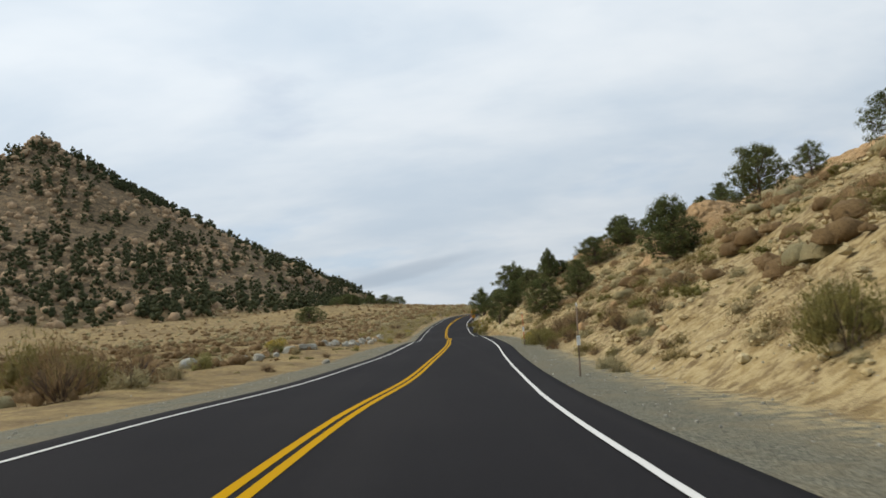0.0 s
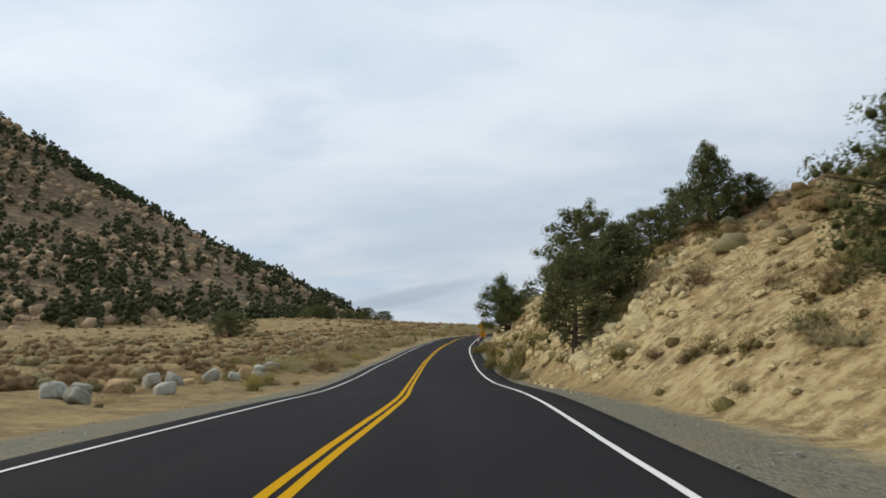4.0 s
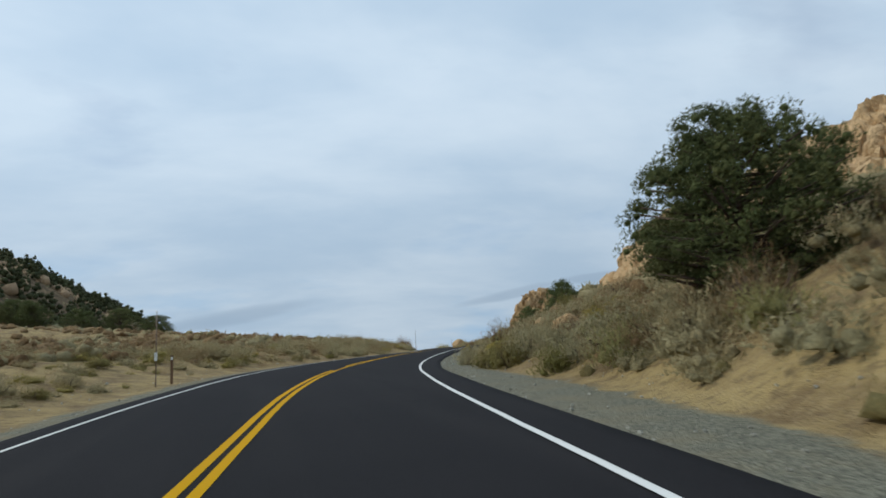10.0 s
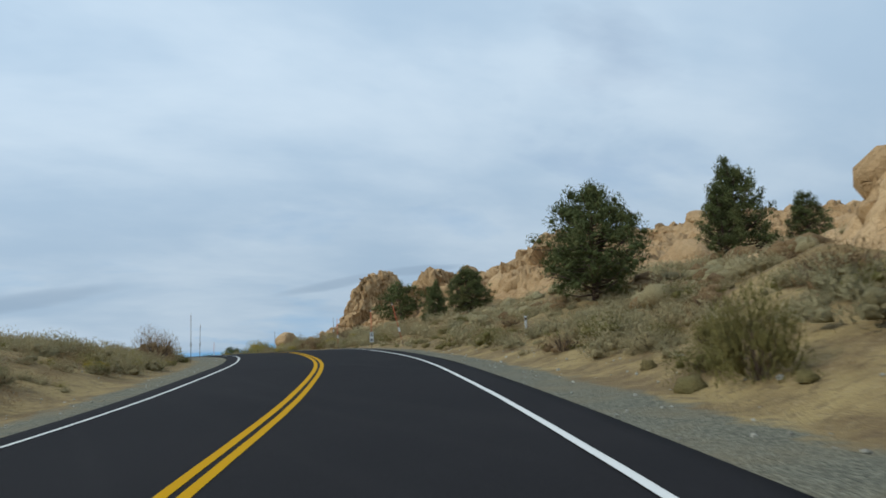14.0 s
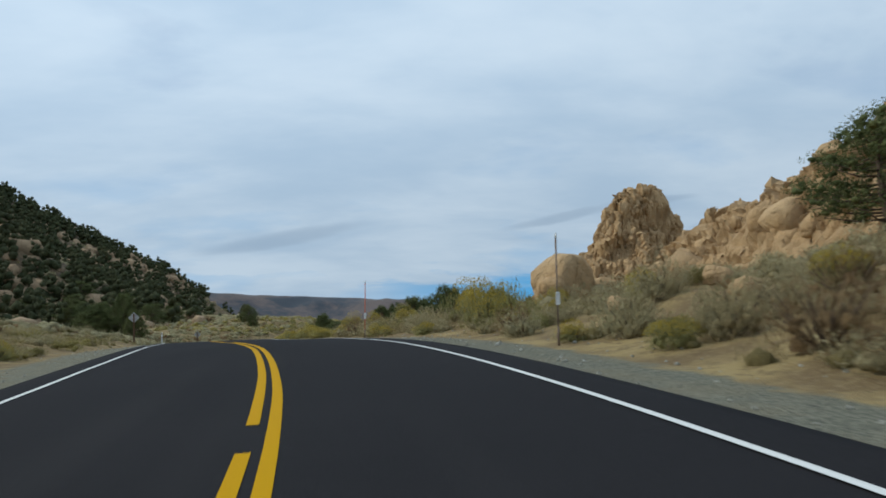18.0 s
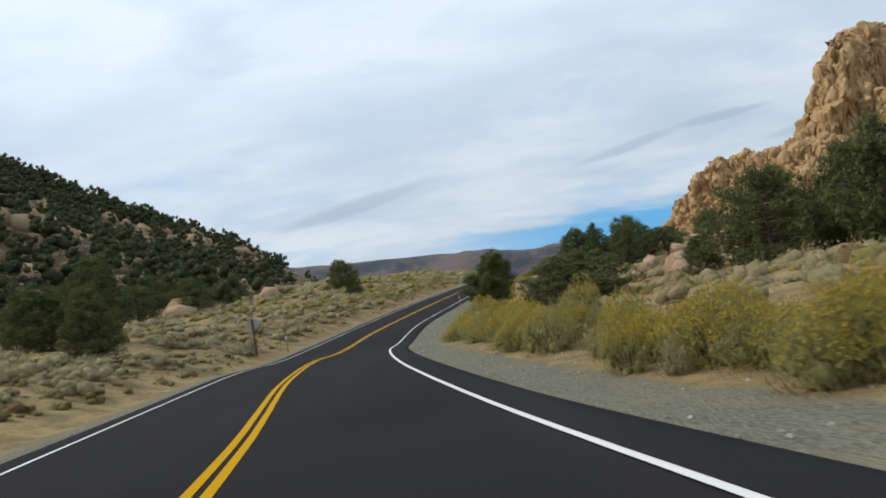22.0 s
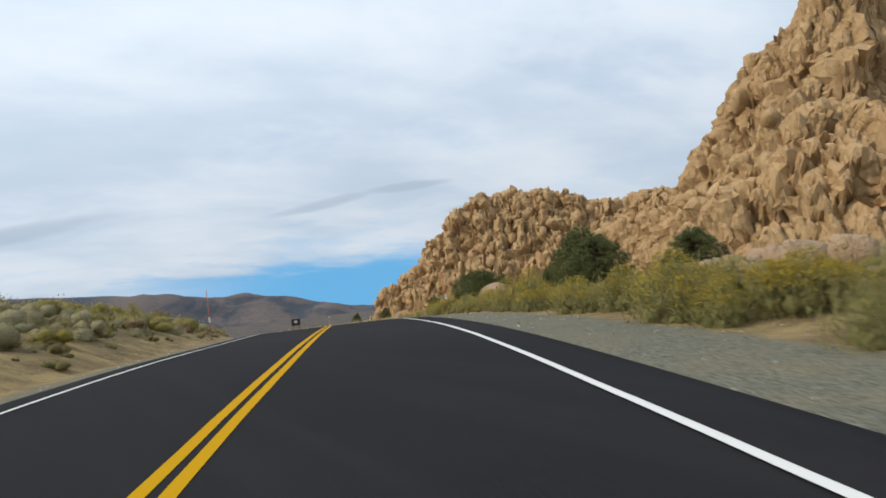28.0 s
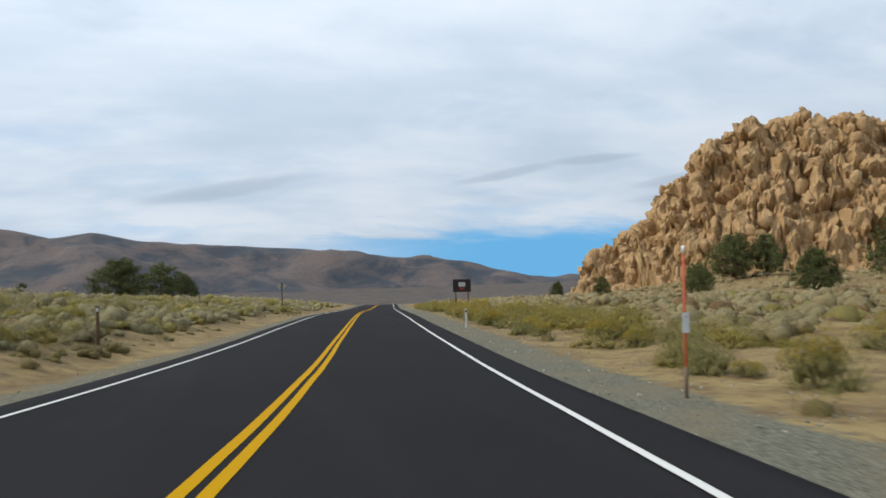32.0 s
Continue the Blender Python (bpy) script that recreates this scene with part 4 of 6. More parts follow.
def worley3(p, size, seed):
    """Three-dimensional cells: random value of the nearest one with a tilt of its own, and closeness to its border."""
    q = p / np.asarray(size, float)
    g = np.floor(q)
    best, second, value = np.full(len(q), 1e9), np.full(len(q), 1e9), np.zeros(len(q))
    for i, j, k in itertools.product((-1, 0, 1), repeat=3):
        cx, cy, cz = g[:, 0] + i, g[:, 1] + j, g[:, 2] + k
        mixed_y = cy + 57 * cz
        a, b, c = q[:, 0] - cx - lattice(cx, mixed_y, seed), q[:, 1] - cy - lattice(cx, mixed_y, seed + 1), q[:, 2] - cz - lattice(cx, mixed_y, seed + 2)
        d = np.sqrt(a * a + b * b + c * c)
        closer = d < best
        tilt = lattice(cx, mixed_y, seed + 3) + 2.4 * (a * (lattice(cx, mixed_y, seed + 4) - 0.5) + b * (lattice(cx, mixed_y, seed + 5) - 0.5) + c * (lattice(cx, mixed_y, seed + 6) - 0.5))
        second = np.where(closer, best, np.minimum(second, d))
        value = np.where(closer, tilt, value)
        best = np.where(closer, d, best)
    return value, second - best


def jointed(X, Y, Z, mask, step, sizes, seed, dip=0.25, depth=1.0):
    """A surface broken by joints: rounded blocks of several sizes swell out of it, with deep cracks between."""
    gx, gy = np.gradient(Z, step)
    n = np.stack([-gx, -gy, np.ones_like(Z)], -1)
    n /= np.linalg.norm(n, axis=-1, keepdims=True)
    P = np.stack([X, Y, Z], -1).reshape(-1, 3)
    tip = np.array(Euler((dip, -0.6 * dip, 0.5 + seed)).to_matrix())
    out = np.zeros(len(P))
    for k, (a, b, high) in enumerate(sizes):
        w = P + 0.45 * a * np.column_stack([fbm(P[:, 0] + 31 * k, P[:, 2], a * 1.2, seed + k), fbm(P[:, 1], P[:, 2] + 17, a * 1.2, seed + 4 + k), fbm(P[:, 0], P[:, 1], a * 1.2, seed + 8 + k)])
        value, border = worley3(w @ tip.T, (a, a, b), seed + 20 * k)
        swell = 1 - (1 - np.clip(border / 0.26, 0, 1)) ** 2.4
        out += high * (1.1 * (value - 0.5) + 0.9 * (swell - 0.8))
    return np.stack([X, Y, Z], -1) + n * (out.reshape(X.shape) * mask * depth)[..., None]


def outcrop(label, ridge, seed, blocks, sizes, cell=3.2, step=0.8, tall=(0.9, 1.9), sunk=0.22, lean=0.16, rugged=1.0, slim=(0.65, 1.1), lower=0.0, upright=1.5, shared=300):
    """A granite outcrop: a jointed mass under the ridge line (x, y, top, half width) with loose blocks standing on it."""
    rng = np.random.default_rng(seed)
    ridge = np.array(ridge, float)
    reach = ridge[:, 3].max() + 4
    x0, x1 = ridge[:, 0].min() - reach, ridge[:, 0].max() + reach
    y0, y1 = ridge[:, 1].min() - reach, ridge[:, 1].max() + reach
    X, Y = np.meshgrid(np.arange(x0, x1, step), np.arange(y0, y1, step), indexing="ij")
    base = ground_z(X.ravel(), Y.ravel()).reshape(X.shape)
    line = spline(ridge, 12)
    top = np.full(X.shape, -1e3)
    wx, wy = X + 2.2 * fbm(X, Y, 7, seed), Y + 2.2 * fbm(X, Y, 7, seed + 9)
    ground = base - 1.0
    for px, py, pz, pw in line:
        r = np.hypot(wx - px, wy - py) / pw
        local = np.interp(r, [0, 0.2, 0.5, 0.8, 1.0, 1.3], [1.0, 0.97, 0.66, 0.3, 0.0, -0.4])
        top = np.maximum(top, ground + (pz - 0.5 - lower - ground) * local)
    value, border = worley(wx, wy, cell * 1.7, seed)
    rise = rugged * np.clip(top - base, 0, 6) / 6
    Z = top + rise * ((value - 0.5) * 2.4 - 1.2 * smooth(0.2, 0.0, border))
    mask = np.clip(rise, 0, 1) ** 0.7
    V = jointed(X, Y, Z, mask, step, ((cell, cell * upright, cell * 0.30), (cell * 0.45, cell * 0.45 * upright, cell * 0.17), (cell * 0.2, cell * 0.2 * upright, cell * 0.06)), seed)
    faces = grid_faces(*X.shape)
    shown = (top > base - 0.8).ravel()
    faces = faces[shown[faces].any(1)]
    used, faces = np.unique(faces, return_inverse=True)
    core = thing("rock_outcrop", mesh_of("rock_outcrop", V.reshape(-1, 3)[used], faces.reshape(-1, 4), ROCK, True), label, "rock outcrop")
    # blocks over the exposed rock, more of them where it is steep
    gx, gy = np.gradient(Z, step)
    weight = np.where(top > base + 0.3, np.sqrt(1 + gx**2 + gy**2), 0).ravel()
    pick = rng.choice(weight.size, blocks, p=weight / weight.sum())
    size = rng.uniform(0, 1, blocks) ** 2.4 * (sizes[1] - sizes[0]) + sizes[0]
    spots = V.reshape(-1, 3)[pick] - np.column_stack([0 * size, 0 * size, sunk * size])
    near = np.argsort(np.abs(across(spots[:, 0], spots[:, 1])[1]) - 6 * size)
    tip = np.array(Euler((rng.normal() * lean, -1.4 * lean, 0)).to_matrix())
    rest = []
    for n, i in enumerate(near):
        m = tip @ turned(rng, lean)
        m = m @ np.diag([rng.uniform(*slim), rng.uniform(*slim), rng.uniform(*tall)]) * size[i]
        k = rng.integers(len(BLOCKS))
        if n < shared:
            child("rock", BLOCK_MESH[k], core, at=pose_of(m, spots[i]))
        else:
            v, f = BLOCKS[k]
            rest.append((v @ m.T + spots[i], f))
    if rest:
        ob = child("loose_rock", mesh_of("loose_rock", *joined(rest), ROCK), core)
        ob["kind"] = "stuff"
    return core


outcrop("massive weathered tan granite face above the roadside brush",
        [(49, 230, 10.5, 5), (49, 226, 15.3, 7), (49, 221, 18.2, 9), (49, 216, 19.2, 10), (49, 207, 19.8, 11), (50, 196, 20.3, 12), (51, 182, 22, 12), (52, 168, 21, 12)],
        71, 190, (0.9, 2.6), cell=3.6, step=0.22, upright=0.8, lower=1.3, slim=(0.5, 1.0), tall=(0.7, 1.4), sunk=0.1, lean=0.35, rugged=0.8)
outcrop("low ridge of rounded tan granite boulders behind brush",
        [(76, 254, 11, 8), (77.5, 266, 15.5, 11), (78.5, 275, 18.3, 12), (80, 283, 21.5, 13), (81.5, 298, 18.6, 12), (83, 312, 19.2, 12), (85, 328, 20.6, 12), (87, 342, 18, 12), (89, 356, 19.4, 11), (92, 372, 14, 11)],
        72, 170, (1.4, 4.6), cell=4.0, step=0.3, upright=0.7, tall=(0.6, 1.0), lean=0.35, sunk=0.15)
outcrop("tall jagged tan granite spire with steep jointed faces",
        [(133, 504, 21, 8), (138.5, 505, 32, 10), (143.5, 506, 41, 12), (148.5, 507, 45.5, 12), (153, 508, 44, 12), (160, 510, 45.5, 12), (165, 512, 38, 12), (170, 514, 32, 13)],
        73, 110, (1.0, 3.2), cell=5.4, step=0.25, upright=2.6, tall=(1.0, 2.2), sunk=0.15, slim=(0.45, 0.85), lower=0.8, rugged=1.6)
outcrop("broken flank of stacked tan granite boulders below the spire",
        [(122, 504, 14, 13), (132, 500, 20, 17), (146, 498, 22, 20), (153, 513, 37, 18), (154, 521, 34, 17), (155, 530, 27, 15), (156, 540, 18, 14), (157, 552, 16.5, 14), (158, 566, 12, 12)],
        75, 150, (1.2, 4.2), cell=4.6, step=0.3, upright=1.7, tall=(0.7, 1.4), lean=0.3, sunk=0.12, lower=0.8)
outcrop("broad jagged tan granite outcrop of stacked blocks",
        [(172, 719, 0, 8), (187, 710, 9, 12), (192, 707, 17, 15), (205, 700, 33, 20), (221, 691, 37, 22), (232, 685, 34, 22), (246, 678, 30, 22), (268, 665, 25, 24)],
        74, 200, (1.8, 5.0), cell=7.4, step=0.42, upright=1.5, tall=(0.9, 1.6), sunk=0.1, lean=0.3, slim=(0.5, 1.0), lower=1.8)

outcrop("weathered tan granite ledges breaking out of the sandy slope",
        [(19.5, 52, 5.6, 3.2), (21.5, 54, 7.6, 4.2), (24, 57, 9.0, 4.6), (27, 60, 10.0, 4.4)],
        76, 90, (0.4, 1.6), cell=2.2, step=0.25, upright=0.7, tall=(0.5, 0.9), sunk=0.3, lean=0.35, rugged=0.5)

# ---- trees ----
rng = np.random.default_rng(5)


def stand(x, y, sink=0.0):
    return float(ground_z(np.array([x]), np.array([y]))[0]) - sink


# habits: height, crown width, bunches, needle brushes a bunch, and more
SPIRES = ((-0.16, 0.05, 0.98, 0.42), (0.13, -0.05, 1.0, 0.40), (0.26, 0.1, 0.97, 0.38), (-0.34, -0.08, 0.78, 0.42), (0.05, -0.3, 0.62, 0.5), (0.4, -0.12, 0.6, 0.42), (-0.4, 0.2, 0.55, 0.4), (0.0, 0.3, 0.8, 0.45))
MODELS = {0: (5.0, 4.6, 290, 74, dict(cone=0.30, bare=0.05)), 1: (5.0, 4.0, 260, 74, dict(cone=0.5, bare=0.03)), 2: (5.0, 5.2, 190, 74, dict(cone=0.2, bare=0.08, gappy=0.5)),
          3: (5.0, 3.4, 240, 74, dict(cone=0.55, bare=0.06)), 4: (5.0, 4.6, 130, 80, dict(cone=0.35, bare=0.16, gappy=0.5)), 5: (5.0, 4.8, 250, 74, dict(cone=0.15, bare=0.02, gappy=0.2)),
          6: (5.0, 4.6, 170, 230, dict(cone=0.42, bare=0.08, gappy=0.65, bunch=(0.075, 0.125))), 7: (5.0, 4.8, 500, 100, dict(cone=0.1, bare=0.0, gappy=0.12, bunch=(0.055, 0.085))),
          8: (5.0, 6.0, 400, 100, dict(cone=0.35, bare=0.04, gappy=0.35, bunch=(0.042, 0.068), stems=SPIRES)), 9: (5.0, 4.6, 430, 100, dict(cone=0.55, bare=0.0, gappy=0.15, bunch=(0.05, 0.08))),
          10: (5.0, 5.4, 260, 120, dict(cone=0.2, bare=0.08, gappy=0.5, lean=0.14, bunch=(0.05, 0.085)))}
# x, y, height, crown width, habit
TREES = [(27.2, 52, 4.8, 4.2, 5), (32, 43, 4.0, 3.2, 4), (30.8, 50.5, 3.2, 2.6, 4), (18.2, 46.9, 4.4, 4.0, 0), (20.8, 79.5, 3.4, 4.0, 5), (25.4, 83, 3.6, 4.4, 0), (15.9, 68.2, 3.7, 3.2, 1),
         (13.0, 71.5, 3.9, 3.8, 5), (17.7, 92.8, 4.4, 2.5, 3), (28.5, 93, 3.6, 3.0, 1), (33, 72, 3.0, 2.6, 1), (31.5, 74, 2.4, 2.2, 0), (19, 100, 3.0, 3.0, 5), (16, 97, 2.6, 2.8, 5)]
TREES2 = [(12.5, 91, 3.4, 2.9, 1), (10.2, 90, 4.4, 3.5, 2), (19.5, 93, 1.7, 2.0, 5), (14.2, 104, 5.2, 5.6, 10), (10.9, 120, 4.75, 4.1, 6), (15.4, 136.5, 2.2, 2.8, 5),
          (21.7, 150.6, 5.2, 4.0, 0), (25.2, 152, 3.0, 3.0, 5), (18.9, 169.5, 4.2, 4.0, 7), (37.6, 187, 3.9, 3.0, 3), (48, 244, 5.6, 5.0, 0), (62, 246, 6.2, 3.6, 3), (60.2, 246, 4.4, 2.8, 1), (65.5, 244, 3.4, 2.6, 1),
          (32.6, 191.9, 4.3, 4.2, 9), (61.9, 262, 3.0, 3.4, 0), (62.9, 280.3, 4.7, 4.6, 9), (55.5, 274.5, 4.2, 2.4, 3), (71, 314, 6.2, 7.4, 2)]
TREES3 = [(18, 390.5, 4.1, 3.2, 1), (9.5, 403, 5.0, 5.0, 0), (13, 404, 6.6, 4.8, 1), (28.5, 453, 4.4, 4.2, 0), (30.3, 445, 3.0, 2.3, 3), (6, 421, 5.4, 4.4, 0), (-0.5, 425, 5.2, 5.0, 5), (4.9, 437, 4.6, 4.4, 5), (9, 447, 5.0, 5.4, 5), (2, 452, 5.2, 5.2, 0), (-5, 441, 5.6, 5.4, 5), (-9, 456, 5.2, 5.4, 5), (-14, 446, 5.4, 5.6, 0), (1, 468, 5.0, 5.4, 5), (-12, 470, 5.2, 5.6, 5), (11, 462, 4.4, 5.0, 5), (34, 592, 4.0, 4.6, 0), (-14, 292.6, 4.2, 5.2, 5), (-9, 299, 4.2, 5.4, 5), (-20, 290, 4.0, 5.0, 5), (-26, 284, 4.4, 5.0, 0), (-35, 305, 5.2, 6, 5), (-28, 181, 4.2, 6.4, 5), (-29, 286, 4.6, 5.6, 5),
          (47.4, 397.5, 3.7, 6.4, 7), (44.3, 416.0, 4.9, 6.2, 8), (57.2, 398.3, 3.4, 2.6, 3), (61, 408.4, 2.5, 2.0, 3), (56.6, 430, 5.2, 5.0, 9), (59.5, 431, 5.3, 4.0, 3), (61.4, 426, 4.7, 3.6, 9), (63.7, 432.6, 5.2, 5.4, 0), (68, 432.3, 3.6, 5.0, 5),
          (60, 394.5, 6.4, 5.0, 0), (64, 391, 7.2, 6.0, 1), (57.5, 389.5, 6.4, 5.4, 5), (61.5, 384.5, 7.0, 6.0, 0), (67, 395, 7.2, 6.2, 1), (73, 399, 7.0, 6.0, 0)]
TREES4 = [(113.6, 552, 7.2, 5.6, 5), (128.8, 573, 8.0, 8.6, 5), (138.8, 564, 7.2, 6.0, 0), (122.6, 535.4, 10.6, 8.2, 0), (128, 516, 7.2, 6.4, 0), (117, 506, 4.6, 5.4, 9),
          (89.6, 495, 4.8, 5.4, 9), (105.6, 498.6, 5.6, 6.2, 9), (183, 671, 10.5, 9.0, 0), (190, 668, 9.0, 8.0, 1), (153, 678, 4.4, 4.0, 1), (146, 688, 4.0, 3.4, 3), (61, 651, 6.2, 6.6, 2), (57, 638, 6.0, 6.8, 0),
          (64, 656, 5.0, 4.6, 1), (152, 640, 6.0, 5.4, 0), (132, 590, 5.0, 4.6, 0)]
made = {}
for x, y, h, w, k in TREES + TREES2 + TREES3 + TREES4:
    bh, bw, clumps, per, more = MODELS[k]
    spin = rng.uniform(0, 360)
    place = pose(x, y, stand(x, y, 0.1), rng.normal() * 2, rng.normal() * 2, spin)
    place = place @ Matrix.Diagonal((w / bw, w / bw, h / bh, 1))
    if k not in made:
        made[k] = pinyon(np.random.default_rng(40 + k), "pinyon_tree", bh, bw, clumps, per, 0.045 if k > 5 else 0.055, "dark green pinyon pine standing on dry sandy ground", **more)
        made[k].matrix_world = place
    else:
        copy_thing(made[k], place).scale = (w / bw, w / bw, h / bh)

# far woods on the hillsides
far_trees = []
for k in range(5):
    r = np.random.default_rng(90 + k)
    ang, up = np.cumsum(r.uniform(1.6, 2.8, 7)), np.linspace(0.9, 4.3, 7) + r.normal(size=7) * 0.25
    out = (1.25 - 0.24 * np.abs(up - 1.6)) * r.uniform(0.55, 1.2, 7)
    lumps = np.column_stack([np.cos(ang) * out, np.sin(ang) * out, up])
    crown = joined([clump(r, c, s, 16, 0.27, 0.95, 1, 0.7, 1.7, 0.8) for c, s in zip(lumps, 1.2 - 0.13 * up)])
    far_trees.append(crown)


def wood(name, label, centre, spread, count, keep, seed, size=(3.2, 6.0)):
    r = np.random.default_rng(seed)
    x, y = centre[0] + r.uniform(-1, 1, count) * spread[0], centre[1] + r.uniform(-1, 1, count) * spread[1]
    ok = keep(x, y, r.uniform(0, 1, count))
    x, y = x[ok], y[ok]
    z = ground_z(x, y)
    s = r.uniform(size[0], size[1], len(x)) / 5.0
    v, f = scatter(far_trees, np.column_stack([x, y, z - 0.3]), s, r, 0.05)
    return thing(name, mesh_of(name, v, f, WOODS), label, "woodland", kind="stuff")


def hill_trees(hx, hy, inner, outer, share):
    def keep(x, y, dice):
        r = np.hypot(x - hx, y - hy)
        clump = fbm(x, y, 45, 31, 3) + 0.5
        _, d = across(x, y)
        edge = np.exp(-((r - outer * 0.86) / (outer * 0.16)) ** 2)
        thin = np.exp(-np.clip(x - 2 - 12 * smooth(400, 480, y) + 0.128 * (y - 362), 0, 90) / 12)
        return (r > inner) & (r < outer) & (d < -34) & (dice < share * thin * np.clip(2.4 * (clump - 0.26) + 0.9 * edge, 0.03, 1.6))
    return keep


wood("hillside_woods", "dark pinyon and juniper woods scattered on a rocky hillside", (-150, 420), (190, 240), 6200, hill_trees(-263, 514, 10, 300, 0.5), 7, (4.0, 8.0))
wood("hillside_woods", "dark pinyon woods covering a rocky hillside", (-110, 620), (130, 200), 6500, hill_trees(-176, 683, 10, 205, 0.34), 8, (4.5, 8.5))
wood("hillside_woods", "dark pinyon woods on a low far ridge", (-90, 800), (120, 150), 1500, hill_trees(-150, 790, 5, 115, 0.8), 9, (2.6, 5.2))

# boulders among the hillside trees
hill_rocks = [rock_shape(np.random.default_rng(500 + k), 1, 5.0, 8, 0.05) for k in range(6)]
for hx, hy, reach, count, seed in ((-263, 514, 300, 9000, 21), (-176, 683, 205, 5600, 22)):
    r = np.random.default_rng(seed)
    ang, rad = r.uniform(-2.6, 0.9, count), reach * np.sqrt(r.uniform(0.0, 1, count))
    x, y = hx + np.cos(ang) * rad, hy + np.sin(ang) * rad
    ok = (fbm(x, y, 30, 45, 3) > -0.16) & (across(x, y)[1] < -30) & (x < 16 - 0.128 * (y - 362) + r.exponential(8, count))
    x, y = x[ok], y[ok]
    v, f = scatter(hill_rocks, np.column_stack([x, y, ground_z(x, y) + 0.2]), r.uniform(0, 1, len(x)) ** 3.4 * 6.0 + 0.9, r, 0.4)
    thing("hillside_boulders", mesh_of("hillside_boulders", v, f, HILL_ROCK), "pinkish brown granite boulders strewn over a hillside", "boulders", kind="stuff")

# ---- brush ----
KINDS = {
    "sagebrush": (SAGE, "grey-green rounded sagebrush on dry ground", dict(count=1300, leaf=0.032, flat=0.74, long=3.4, core=0.3, shell=0.7)),
    "rabbitbrush": (RABBIT, "yellow-flowering rabbitbrush on the roadside", dict(count=1300, leaf=0.026, flat=0.84, upright=0.9, bunches=8, long=5.0, core=0.3, shell=0.7)),
    "olive_bush": (OLIVE, "olive-green desert bush on dry ground", dict(count=2000, leaf=0.028, flat=0.95, shell=0.7, upright=0.8, bunches=8, long=4.2, core=0.28)),
    "dry_bush": (BROWN, "dry brown leafless twiggy bush", dict(count=1200, leaf=0.015, flat=0.75, shell=0.7, upright=0.7, bunches=6, long=8.0, core=0.25)),
    "grass_tuft": (STRAW, "pale straw-coloured tuft of dry grass", dict(count=190, leaf=0.03, flat=0.7, shell=0.9, upright=1.6, bunches=1, long=8.0, core=0.62)),
}
STEMS = {"sagebrush": 14, "rabbitbrush": 14, "olive_bush": 26, "dry_bush": 50, "grass_tuft": 0}
NEAR, TWIGS, MID, FAR = {}, {}, {}, {}
for n, (kind, (mat, label, spec)) in enumerate(KINDS.items()):
    NEAR[kind] = [mesh_of(kind, *shrub_shape(np.random.default_rng(700 + 10 * n + k), **spec), mat) for k in range(6)]
    TWIGS[kind] = [mesh_of("stem", *stem_shape(np.random.default_rng(750 + 10 * n + k), STEMS[kind], spec["flat"], 0.012), BARK, True) for k in range(3)] if STEMS[kind] else []
    MID[kind] = [shrub_shape(np.random.default_rng(780 + 10 * n + k), 520, spec["leaf"] * 1.2, spec["flat"], bunches=7, long=3.2, core=0.3 if kind != "dry_bush" else 0, loose=0.45, shell=0.75) for k in range(6)]
    FAR[kind] = [shrub_shape(np.random.default_rng(800 + 10 * n + k), 14, 0.12, spec["flat"], bunches=2, long=2.0, core=0.8, loose=0.5, shell=0.3) for k in range(6)]


FLOWERS = [mesh_of("bloom", *flower_shape(np.random.default_rng(710 + k), KINDS["rabbitbrush"][2], 1500, 0.030), BLOOM) for k in range(6)]


def shrub(kind, x, y, radius, high=None, r=np.random.default_rng(77), label=None):
    """One shrub as a thing: its foliage, with bare stems as a part."""
    z, model = stand(x, y, 0.05 * radius), int(r.integers(6))
    s = Matrix.Diagonal((radius, radius, (high or radius * 0.8) / KINDS[kind][2]["flat"], 1))
    ob = thing(kind, NEAR[kind][model], label or KINDS[kind][1], "shrub", pose(x, y, z, 0, 0, r.uniform(0, 360)) @ s, "roadside " + kind.replace("_", " "))
    if TWIGS[kind]:
        child("stem", TWIGS[kind][r.integers(3)], ob)
    if kind == "rabbitbrush" and r.uniform() < 0.75:
        child("bloom", FLOWERS[model], ob, "bright yellow flower heads")["kind"] = "stuff"
    return ob


def sow(count, y0, y1, d0, d1, side, seed):
    """Random plan places along the road, side -1 or 1, denser near it."""
    r = np.random.default_rng(seed)
    y = r.uniform(y0, y1, count)
    rx, _, _, tx, ty = road_at(y)
    d = d0 + (d1 - d0) * r.uniform(0, 1, count) ** 1.4
    wide = shoulder(y, np.full(count, float(side)))[0]
    d = np.maximum(d, wide + 0.1 + r.uniform(0, 1.0, count)) * side
    return rx + d * ty, y - d * tx, d, r


def tall_shrub(kind, x, y, radius, r):
    """Rabbitbrush grows as high as it is wide; none grows among the large boulders."""
    if 43.8 < x < 50 and 400.5 < y < 411:
        return None
    return shrub(kind, x, y, radius, radius * r.uniform(0.85, 1.25), r)


